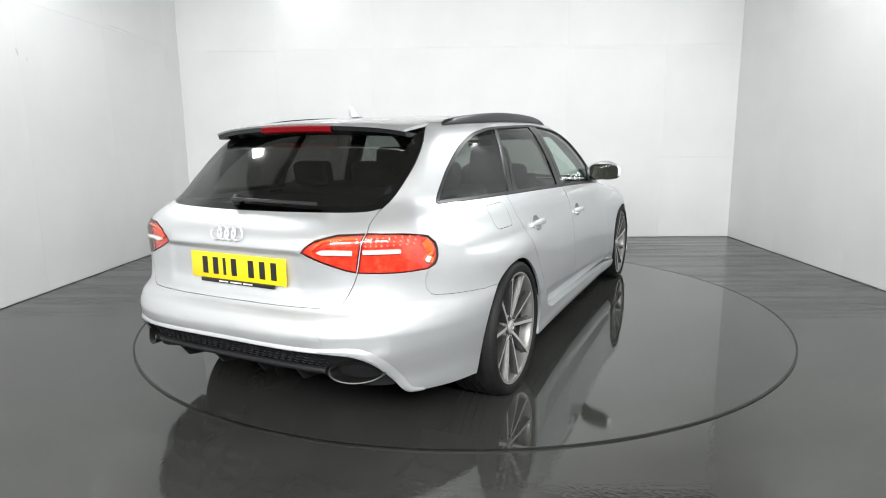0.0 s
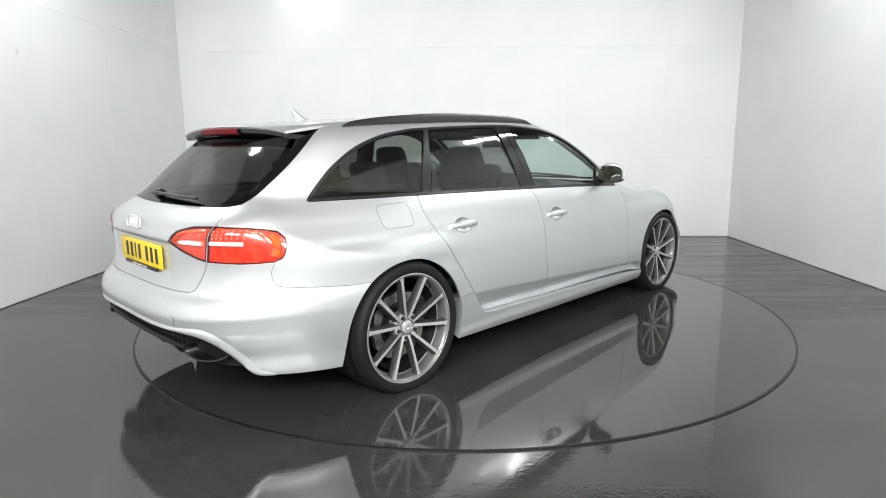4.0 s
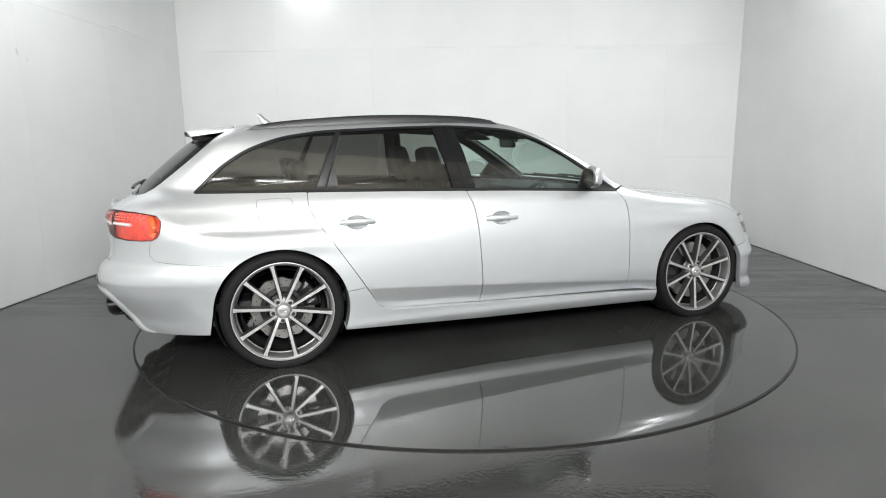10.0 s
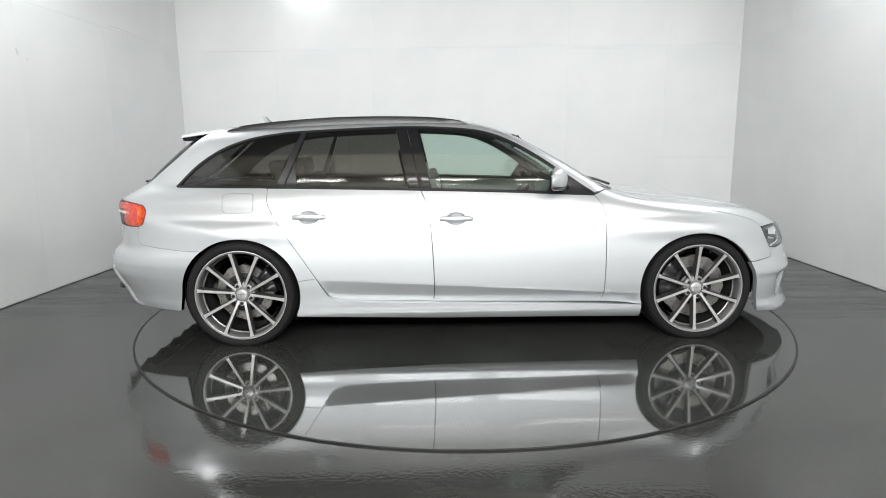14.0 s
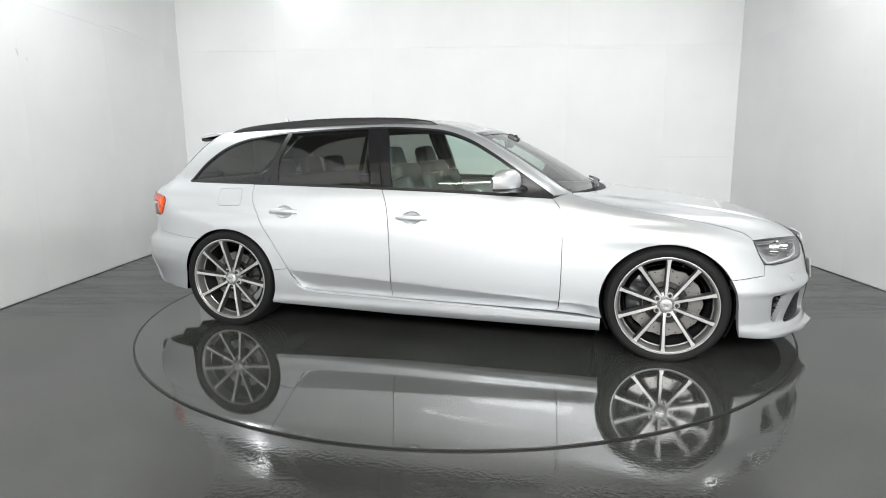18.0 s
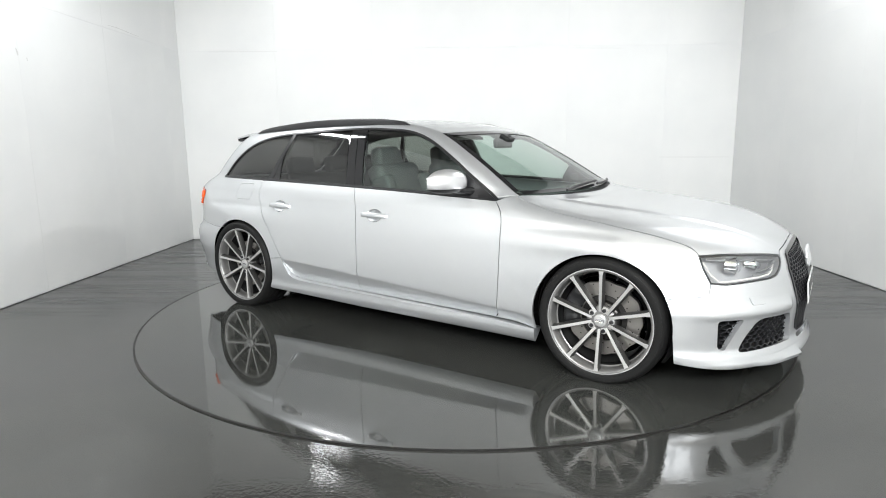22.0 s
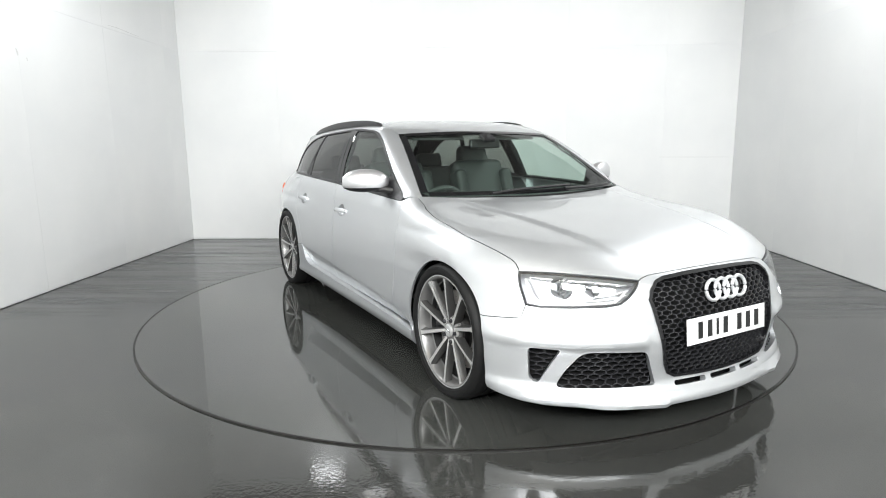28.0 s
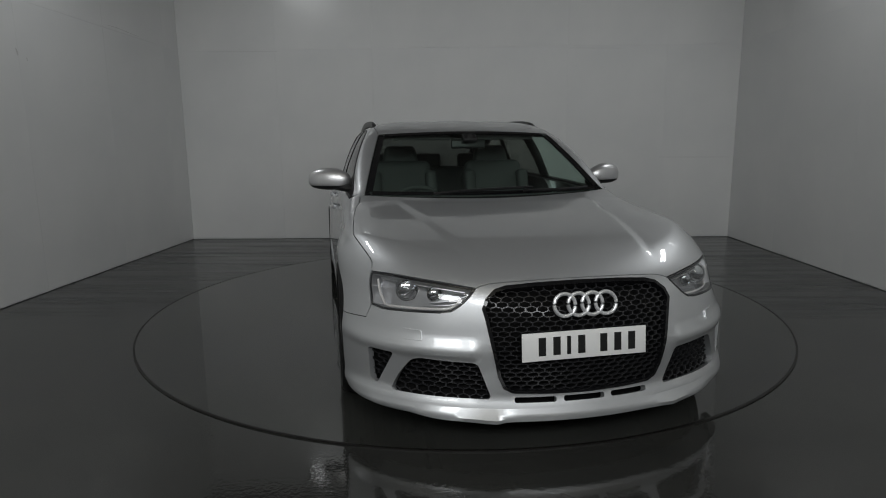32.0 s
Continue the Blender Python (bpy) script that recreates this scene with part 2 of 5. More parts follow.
REAR = curve1([(.1, -2.08), (.2, -2.17), (.30, -2.29), (.38, -2.372), (.43, -2.405), (.49, -2.415), (.55, -2.395), (.60, -2.345), (.70, -2.330), (.80, -2.334), (.85, -2.336), (.88, -2.323), (.91, -2.295), (.95, -2.235), (1.0, -2.15)])
REAR_OUT = curve1([(.1, -2.20), (.2, -2.305), (.25, -2.335), (.30, -2.347), (.38, -2.385), (.43, -2.405), (.49, -2.415)])
G_BELT = curve1([(-2.3, .58), (-2.1, .63), (-1.79, .715), (-1.5, .775), (-1.2, .803), (-.6, .826), (0, .832), (.5, .824), (.8, .80), (1.1, .755)])
G_IN = curve1([(.85, -.02), (.93, 0), (1.05, .035), (1.2, .098), (1.32, .168), (1.42, .24)])
ROOF = curve1([(-2.2, 1.275), (-1.85, 1.318), (-1.6, 1.345), (-1.3, 1.366), (-.8, 1.388), (-.3, 1.392), (.05, 1.375), (.3, 1.34), (.6, 1.28)])
SCREEN = curve1([(.80, 1.16), (.88, 1.05), (.925, .98), (1.035, .80), (1.168, .565), (1.30, .29), (1.36, .10), (1.42, -.2)])
TAILGLASS = curve1([(.88, -2.25), (.95, -2.20), (.98, -2.175), (1.12, -2.025), (1.25, -1.865), (1.30, -1.79), (1.4, -1.65)])


def step01(t):
    t = np.clip(t, 0, 1)
    return t * t * (3 - 2 * t)


TUCK = {"depth": .044}   # how far the doors draw in above the sill


def body(p):
    x, y, z = p[..., 0], np.abs(p[..., 1]), p[..., 2]
    b = W_MIX(z)
    blister = .014 * np.exp(-((z - .70) / .055) ** 2) * (np.exp(-((x + 1.45) / .42) ** 2) + np.exp(-((x - 1.4) / .42) ** 2))
    groove = .0055 * np.exp(-((z - (.772 - .03 * step01((x - 1.2) / .6))) / .021) ** 2) * (step01((-.95 - x) / .35) * step01((x + 2.0) / .2) + step01((x - .75) / .35) * step01((1.95 - x) / .2))
    zc, zd = .357 - .058 * x, .2515 - .0185 * x
    tuck = TUCK["depth"] * np.clip((zc - z) / (zc - zd), 0, 1.25) * step01((1.10 - x) / .20) * step01((x + 1.02) / .14)
    corner = step01((-1.62 - x) / .2)
    tuck = tuck + corner * (.030 * step01((.50 - z) / .22) - .011 * step01((.285 - z) / .014))
    side = y - (-tuck + W_LOW(x) * (1 - b) + W_BELT(x) * b - W_IN(z) + blister - groove)
    hood = z - (HOOD(x) + .01 * y ** 2 - .10 * y ** 6 + .011 * step01((.385 + .17 * (2.1 - x) + .03 - y) / .055) * step01((x - .9) / .25) * step01((2.16 - x) / .35))
    shelf = step01((y - .405) / .05) * (.013 * step01((z - .385) / .028) * step01((.475 - z) / .055) - .006 * step01((.40 - z) / .05) * step01((z - .20) / .05))
    nose = x - (FRONT(z) + shelf - .35 * y ** 2 - FRONT_SQ(z) * y ** 6)
    outer = step01((y - .28) / .36) * (z < .49)
    ledge = step01((.385 - y) / .05) * (.009 * step01((z - .797) / .014) * step01((.872 - z) / .06) - .007 * step01((.806 - z) / .012) * step01((z - .62) / .06))
    tail = ((REAR(z) - ledge * (z > .6)) * (1 - outer) + REAR_OUT(z) * outer + 1.05 * (1 - np.sqrt(1 - np.minimum(y / .945, .9995) ** 4)) + np.maximum(y - .944, 0) * 4) - x
    low = smax(smax(smax(side, hood, .075), nose, .07), tail, .09)
    gside = y - (G_BELT(x) - G_IN(z))
    roof = z - (ROOF(x) - .05 * y ** 2 - .25 * y ** 6)
    screen = (x - (SCREEN(z) - .22 * y ** 2)) * .5
    tg = ((TAILGLASS(z) + .26 * y ** 2 + .5 * y ** 6) - x) * .7
    top = smax(smax(smax(gside, roof, .08), screen, .05), tg, .07)
    return smin(low, top, .045)


def cast(origin, d, far=6.0, steps=90):
    """First meeting of rays with the body, from outside; d points inwards."""
    n = len(origin)
    d = np.broadcast_to(d, origin.shape)
    t, lo, hi = np.zeros(n), np.zeros(n), np.full(n, far)
    live = np.arange(n)
    for _ in range(steps):
        f = body(origin[live] + d[live] * t[live, None])
        hit = f < 0
        hi[live[hit]] = t[live[hit]]
        live, f = live[~hit], f[~hit]
        lo[live] = t[live]
        t[live] += np.clip(f * .3, .008, .07)
        live = live[t[live] < far]
        if not len(live):
            break
    for _ in range(18):
        m = (lo + hi) / 2
        inside = body(origin + d * m[:, None]) < 0
        hi, lo = np.where(inside, m, hi), np.where(inside, lo, m)
    return origin + d * ((lo + hi) / 2)[:, None]


def normals(p):
    e = 2e-3
    g = np.stack([body(p + np.eye(3)[k] * e) - body(p - np.eye(3)[k] * e) for k in range(3)], -1)
    return g / np.maximum(np.linalg.norm(g, axis=-1, keepdims=True), 1e-9)


def dense(pts, step=0.02, closed=False):
    pts = [np.array(p, float) for p in pts]
    out = []
    for a, b in zip(pts, pts[1:] + (pts[:1] if closed else [])):
        k = max(1, int(np.linalg.norm(b - a) / step))
        out += [a + (b - a) * i / k for i in range(k)]
    if not closed:
        out.append(pts[-1])
    return np.array(out)


def rounded(pts, step=0.02):
    """A smooth line through the points (Catmull-Rom)."""
    p = [np.array(q, float) for q in pts]
    p = [2 * p[0] - p[1]] + p + [2 * p[-1] - p[-2]]
    out = []
    for i in range(1, len(p) - 2):
        k = max(1, int(np.linalg.norm(p[i + 1] - p[i]) / step))
        for j in range(k):
            t = j / k
            out.append(.5 * (2 * p[i] + (p[i + 1] - p[i - 1]) * t + (2 * p[i - 1] - 5 * p[i] + 4 * p[i + 1] - p[i + 2]) * t * t + (3 * p[i] - p[i - 1] - 3 * p[i + 1] + p[i + 2]) * t ** 3))
    out.append(p[-2])
    return np.array(out)


def on_side(pts, smooth=False, step=0.02):
    q = rounded(pts, step) if smooth else dense(pts, step)
    return cast(np.stack([q[:, 0], np.full(len(q), -1.6), q[:, 1]], 1), np.array([0, 1.0, 0]), 1.6)


def on_top(pts, smooth=False, step=0.02):
    q = rounded(pts, step) if smooth else dense(pts, step)
    return cast(np.stack([q[:, 0], q[:, 1], np.full(len(q), 2.0)], 1), np.array([0, 0, -1.0]), 2.0)


def on_front(pts, smooth=False, step=0.02):
    q = rounded(pts, step) if smooth else dense(pts, step)
    return cast(np.stack([np.full(len(q), 3.0), q[:, 0], q[:, 1]], 1), np.array([-1.0, 0, 0]), 3.0)


def on_rear(pts, smooth=False, step=0.02):
    q = rounded(pts, step) if smooth else dense(pts, step)
    return cast(np.stack([np.full(len(q), -3.2), q[:, 0], q[:, 1]], 1), np.array([1.0, 0, 0]), 3.0)


class Flat:
    """A chart that looks at the body along one direction."""
    def __init__(self, d):
        self.d = np.array(d, float) / np.linalg.norm(d)
        self.u = np.cross([0, 0, 1.0], self.d) if abs(self.d[2]) < .9 else np.array([0, 1.0, 0])
        self.u /= np.linalg.norm(self.u)
        self.v = np.cross(self.d, self.u)

    def down(self, p):
        return np.stack([p @ self.u, p @ self.v], -1)

    def up(self, q):
        return cast(q[:, :1] * self.u + q[:, 1:] * self.v + self.d * 3.2, -self.d, 5.0)


class Round:
    """A chart round an upright axis at x0, for the bumpers."""
    def __init__(self, x0, sign):
        self.x0, self.s = x0, sign

    def down(self, p):
        return np.stack([np.arctan2(p[:, 1], self.s * (p[:, 0] - self.x0)) * .9, p[:, 2]], -1)

    def up(self, q):
        a = q[:, 0] / .9
        d = np.stack([self.s * np.cos(a), np.sin(a), 0 * a], -1)
        o = np.stack([np.full(len(a), self.x0), 0 * a, q[:, 1]], -1) + d * 1.7
        return cast(o, -d, 1.7)


def inside_poly(q, poly):
    x, y = q[:, 0], q[:, 1]
    r = np.zeros(len(q), bool)
    for (x1, y1), (x2, y2) in zip(poly, np.roll(poly, -1, 0)):
        c = (y1 > y) != (y2 > y)
        r ^= c & (x < (x2 - x1) * (y - y1) / (y2 - y1 + 1e-12) + x1)
    return r


def inset(poly, d):
    nxt, prv = np.roll(poly, -1, 0), np.roll(poly, 1, 0)
    a = np.cross(poly, nxt).sum()
    t = nxt - prv
    n = np.stack([-t[:, 1], t[:, 0]], 1) / np.maximum(np.linalg.norm(t, axis=1, keepdims=True), 1e-9)
    return poly + n * (d if a > 0 else -d)


from mathutils.geometry import delaunay_2d_cdt


def panel_mesh(name, chart, loop, holes=(), grid=0.03, gap=0.0017, lift=0.0, depth=0.012, mirror=False, uv=False, lines=()):
    """A panel of the body inside a closed line of surface points, with its edges turned in."""
    loops = [inset(np.asarray(l) if uv else chart.down(np.asarray(l)), gap if k == 0 else -gap) for k, l in enumerate([loop, *holes])]
    pts, edges, start = [], [], 0
    for l in loops:
        keep = [0]
        for i in range(1, len(l)):
            if np.linalg.norm(l[i] - l[keep[-1]]) > 0.004:
                keep.append(i)
        if len(keep) > 3 and np.linalg.norm(l[keep[-1]] - l[keep[0]]) < 0.004:
            keep.pop()
        l = l[keep]
        pts += list(l)
        edges += [(start + i, start + (i + 1) % len(l)) for i in range(len(l))]
        start += len(l)
    for l in lines:
        q = chart.down(np.asarray(l))
        q = q[inside_poly(q, loops[0])]
        edge = np.array(pts)
        far = [k for k in range(len(q)) if ((edge - q[k]) ** 2).sum(1).min() > .004 ** 2]
        edges += [(len(pts) + a, len(pts) + a + 1) for a in range(len(far) - 1) if far[a + 1] == far[a] + 1]
        pts += [q[k] for k in far]
    border = np.array(pts)
    lo, hi = border.min(0), border.max(0)
    gx, gy = np.meshgrid(np.arange(lo[0], hi[0], grid), np.arange(lo[1], hi[1], grid))
    gx = gx + (np.arange(gx.shape[0]) % 2)[:, None] * grid / 2
    g = np.stack([gx.ravel(), gy.ravel()], 1)
    g = g[inside_poly(g, loops[0])]
    for h in loops[1:]:
        g = g[~inside_poly(g, h)]
    if len(g):
        near = ((g[:, None, :] - border[None]) ** 2).sum(-1).min(1)
        g = g[near > (grid * .4) ** 2]
    allp = np.vstack([border, g]) if len(g) else border
    vs, es, fs, _, _, _ = delaunay_2d_cdt([Vector(q) for q in allp], edges, [], 0, 1e-7)
    vs = np.array([v[:] for v in vs])
    cen = np.array([vs[list(f)].mean(0) for f in fs])
    ok = inside_poly(cen, loops[0])
    for h in loops[1:]:
        ok &= ~inside_poly(cen, h)
    fs = [f for f, k in zip(fs, ok) if k]
    P = chart.up(vs)
    N = normals(P)
    P = P + N * lift
    used = {}
    for f in fs:
        k = len(f)
        for i in range(k):
            e = (f[i], f[(i + 1) % k])
            used[e] = 1
    rim = [e for e in used if (e[1], e[0]) not in used]
    # outward winding
    f0 = np.array([np.cross(P[f[1]] - P[f[0]], P[f[2]] - P[f[0]]) @ N[f[0]] for f in fs])
    flip = f0.sum() < 0
    verts, norms, faces = list(P), list(N), [tuple(f[::-1]) if flip else tuple(f) for f in fs]
    for a, b in rim:
        t = P[b] - P[a]
        n = np.cross(t, N[a] + N[b])
        n /= max(np.linalg.norm(n), 1e-9)
        if flip:
            n = -n
        i = len(verts)
        verts += [P[a], P[b], P[b] - N[b] * depth - n * 0, P[a] - N[a] * depth]
        norms += [n, n, n, n]
        faces.append((i + 3, i + 2, i + 1, i) if flip else (i, i + 3, i + 2, i + 1))
    V, NN = np.array(verts), np.array(norms)
    if mirror:
        V, NN, faces = V * [1, -1, 1], NN * [1, -1, 1], [f[::-1] for f in faces]
    me = bpy.data.meshes.new(name)
    me.from_pydata(V.tolist(), [], faces)
    me.shade_smooth()
    me.normals_split_custom_set_from_vertices(NN.tolist())
    return me


OFF = Vector((0.0215, -0.027, 0.0))
car = tagged(new("car"), "silver metallic estate car with black trim standing on the turntable", "car")


def part(name, mesh, mat, parent=None, label=""):
    """A mesh, or a bmesh, as one part of the car or of one of its parts."""
    if isinstance(mesh, bmesh.types.BMesh):
        ob = link(name, mesh, mat, None, label, 35)
    else:
        mesh.materials.clear()
        mesh.materials.append(mat)
        ob = new(name, mesh)
        if label:
            ob["label"] = label
    ob.parent = parent or car
    if parent is None or parent == car:
        ob.location = OFF
    return ob


def panel(name, chart, loop, mat, parent=None, both=True, label="", **kw):
    made = [part(name, panel_mesh(name, chart, loop, **kw), mat, parent, label)]
    if both:
        made.append(part(name, flipped(made[0].data), mat, parent, label))
    return made


def flipped(me):
    """The same mesh on the other side of the car."""
    n = len(me.vertices)
    co = np.empty(n * 3)
    me.vertices.foreach_get("co", co)
    nn = np.zeros((n, 3))
    for l, cn in zip(me.loops, me.corner_normals):
        nn[l.vertex_index] = cn.vector
    out = bpy.data.meshes.new(me.name)
    out.from_pydata((co.reshape(-1, 3) * [1, -1, 1]).tolist(), [], [tuple(p.vertices)[::-1] for p in me.polygons])
    out.shade_smooth()
    out.normals_split_custom_set_from_vertices((nn * [1, -1, 1]).tolist())
    return out


def cat(*lines):
    return np.vstack([l if k == 0 else l for k, l in enumerate(lines)])


def arch(cx, cz, r, a0, a1, n=40):
    out = []
    for i in range(n + 1):
        a = radians(a0 + (a1 - a0) * i / n)
        wide = r + .016 * math.cos(a) ** 2 - .004 * math.sin(a) ** 2
        out.append((cx + wide * math.cos(a), cz + wide * math.sin(a)))
    return out


AXF, AXR, HUB = 1.4065, -1.4065, .324
ARCH = .346
SIDE = Flat((0, -.87, .49))
REARQ = Flat((-.42, -.80, .42))
FENDER = Flat((.25, -.80, .55))
TOP = Flat((0, 0, 1))
TOPF = Flat((.45, 0, .9))
TAILC = Flat((-.9, 0, .42))
NOSE = Round(1.25, 1)
STERN = Round(-1.35, -1)


# shared lines on the surface, on the car's right-hand side
win_top = on_side([(-1.83, .972), (-1.757, 1.047), (-1.671, 1.12), (-1.535, 1.203), (-1.367, 1.262), (-1.198, 1.291), (-1.062, 1.304), (-.682, 1.321), (-.366, 1.329), (-.153, 1.321), (.06, 1.301), (.233, 1.247), (.404, 1.155), (.577, 1.042), (.765, .916)], True)
belt = on_side([(.765, .899), (.173, .925), (-.315, .940), (-.69, .950), (-1.193, .960), (-1.82, .966)], True)
door_rear = on_side([(-1.237, .957), (-1.237, .887), (-1.214, .830), (-1.171, .760), (-1.05, .580), (-.944, .419), (-.877, .308), (-.835, .283), (-.77, .271)], True)
door_mid = on_side([(-.300, .938), (-.261, .837), (-.240, .670), (-.226, .392), (-.231, .254)], True)
door_front = on_side([(.762, .899), (.813, .832), (.827, .714), (.826, .431), (.814, .262), (.79, .236)], True)
a_line = on_top([(.25, -.60), (.40, -.635), (.6, -.685), (.866, -.750)], True)
roof_edge = on_top([(.25, -.60), (.0, -.612), (-.5, -.612), (-1.0, -.60), (-1.45, -.57), (-1.60, -.553)], True)
tail_edge = on_rear([(-.553, 1.31), (-.597, 1.233), (-.615, 1.141), (-.612, 1.05), (-.60, .99), (-.588, .955), (-.596, .915), (-.605, .888)], True)
gate_low = on_rear([(-.605, .888), (-.58, .734), (-.545, .645), (-.526, .612), (-.497, .597)], True)
hood_edge = on_side([(.868, .920), (.954, .893), (1.13, .851), (1.40, .812), (1.61, .775), (1.78, .727), (1.835, .690)], True)
light_top = on_front([(-.806, .684), (-.704, .688), (-.55, .677), (-.414, .658)], True)
light_low = on_front([(-.414, .658), (-.445, .625), (-.482, .592), (-.515, .570), (-.56, .562), (-.65, .557), (-.77, .548), (-.808, .554)])
lamp_top = np.vstack([on_rear([(-.605, .888), (-.70, .880)]), on_side([(-2.06, .870), (-2.015, .860)])])
lamp_end = on_side([(-2.015, .860), (-1.993, .832), (-2.0, .78), (-2.019, .744), (-2.049, .731)], True)
lamp_low = np.vstack([on_side([(-2.049, .731), (-2.11, .728)]), on_rear([(-.70, .727), (-.58, .734)])])

FENDER_ARCH = on_side(arch(AXF, HUB, ARCH, 196, 27))
fender_loop = cat(door_front, on_side([(.79, .236), (1.058, .226)]), FENDER_ARCH, on_side([(1.745, .484), (1.90, .50), (1.902, .552)]), on_side([(1.902, .552), (1.862, .625), (1.835, .690)]), hood_edge[::-1], a_line[-1:])
crease_a = on_side([(x, .358 - .058 * x) for x in np.linspace(-1.06, 1.06, 71)], step=9)
crease_b = on_side([(x, .351 - .058 * x) for x in np.linspace(-1.06, 1.06, 71)], step=9)
panel("front_fender", FENDER, fender_loop, PAINT, gap=.0018, grid=.015, lines=(crease_a, crease_b))

# doors with their handles
HANDLES = {"front_door": (-.09, .771), "rear_door": (-.978, .788)}


def ellipse_on_side(cx, cz, rx, rz, n=24):
    return cast(np.array([(cx + rx * math.cos(2 * math.pi * i / n), -1.6, cz + rz * math.sin(2 * math.pi * i / n)) for i in range(n)]), np.array([0, 1.0, 0]), 1.6)


door_loops = {
    "front_door": cat(belt[belt[:, 0] > -.30], door_mid, on_side([(-.231, .254), (.79, .236)]), door_front[::-1]),
    "rear_door": cat(belt[(belt[:, 0] <= -.30) & (belt[:, 0] > -1.235)], door_rear, on_side([(-.77, .271), (-.231, .254)]), door_mid[::-1])}
for kind, loop in door_loops.items():
    hx, hz = HANDLES[kind]
    bowl = ellipse_on_side(hx, hz, .060, .038)
    doors = panel(kind, SIDE, loop, PAINT, holes=[bowl], gap=.0023, grid=.016, depth=.03, lines=(crease_a, crease_b))
    cards = panel("door_card", SIDE, loop, LEATHER, both=False, lift=-.09, gap=.03, grid=.08, depth=.001)
    dn = normals(bowl)
    for side, door in zip((1, -1), doors):
        bm = bmesh.new()
        c = bowl.mean(0)
        rings = []
        for f, d in ((1.0, 0.0), (.93, .010), (.72, .022), (.4, .028)):
            rings.append([bm.verts.new(Vector((c + (b - c) * f - n * d) * [1, side, 1])) for b, n in zip(bowl, dn)])
        for A, B in zip(rings, rings[1:]):
            for i in range(len(A)):
                j = (i + 1) % len(A)
                bm.faces.new((A[i], A[j], B[j], B[i]) if side < 0 else (A[i], B[i], B[j], A[j]))
        bm.faces.new(rings[-1] if side < 0 else rings[-1][::-1])
        part("handle_bowl", bm, PAINT, door).data.shade_smooth()
        # grip: a curved bar across the bowl
        bm = bmesh.new()
        xs = np.linspace(hx - .102, hx + .104, 13)
        base = on_side([(x, hz) for x in xs], step=9)
        nn = normals(base)
        secs = []
        for k, (b, n, x) in enumerate(zip(base, nn, xs)):
            s = math.sin(math.pi * k / 12)
            out, h = .006 + .026 * s ** .5, .0125 + .004 * s ** .4
            up = np.array([0, .25, 1.0]) / np.linalg.norm([0, .25, 1.0])
            ring = []
            for a in range(10):
                th = 2 * math.pi * a / 10
                q = b + n * (out + .008 * math.cos(th)) + up * h * math.sin(th)
                ring.append(bm.verts.new(Vector(q * [1, side, 1])))
            secs.append(ring)
        for A, B in zip(secs, secs[1:]):
            for i in range(10):
                j = (i + 1) % 10
                bm.faces.new((A[i], A[j], B[j], B[i]))
        bm.faces.new(secs[0])
        bm.faces.new(secs[-1][::-1])
        bmesh.ops.recalc_face_normals(bm, faces=bm.faces)
        part("door_handle", bm, PAINT, door, "silver painted pull handle").data.shade_smooth()

TUCK["depth"] = 0.0
sill_loop = on_side([(-1.066, .180), (-.2, .150), (1.052, .140), (1.056, .226), (.79, .236), (-.231, .254), (-.77, .271), (-.835, .283), (-.877, .308), (-.944, .419)] + arch(AXR, HUB, ARCH, 13, -22, 10))
panel("sill", SIDE, sill_loop, PAINT, grid=.015, depth=.085)
TUCK["depth"] = .044

# the rear side panel with roof frame, fuel flap and lamp
def soft_box(pts, r, n=5):
    out = []
    m = len(pts)
    for i in range(m):
        a, b, c = (np.array(pts[(i + k) % m], float) for k in (-1, 0, 1))
        u, v = (a - b) / np.linalg.norm(a - b), (c - b) / np.linalg.norm(c - b)
        for k in range(n + 1):
            t = k / n
            out.append((1 - t) ** 2 * (b + u * r) + 2 * t * (1 - t) * b + t * t * (b + v * r))
    return out + [out[0]]


flap_loop = on_side(soft_box([(-1.515, .929), (-1.322, .935), (-1.316, .819), (-1.505, .818)], .03))[:-1]
side_loop = cat(win_top, a_line[::-1], roof_edge, tail_edge, lamp_top[1:], lamp_end, on_side([(-2.049, .731), (-2.063, .69), (-2.062, .655), (-2.045, .629), (-1.98, .615), (-1.745, .594)], True), on_side(arch(AXR, HUB, ARCH, 130, 13)), on_side([(-1.054, .406), (-.944, .419)]), door_rear[::-1][18:], belt[belt[:, 0] < -1.24])
sides = panel("side_panel", REARQ, side_loop, PAINT, holes=[flap_loop], gap=.0009, grid=.016, lines=(crease_a[:12], crease_b[:12]))
panel("pillar_trim", REARQ, cat(win_top, a_line[::-1], roof_edge, tail_edge[tail_edge[:, 2] > .97]), BLACK_LINING, lift=-.03, gap=-.004, grid=.06, depth=.001)
for sgn, sp in zip((0, 1), sides):
    me = panel_mesh("fuel_flap", SIDE, flap_loop, gap=.0015, grid=.025)
    part("fuel_flap", me if sgn == 0 else flipped(me), PAINT, sp)

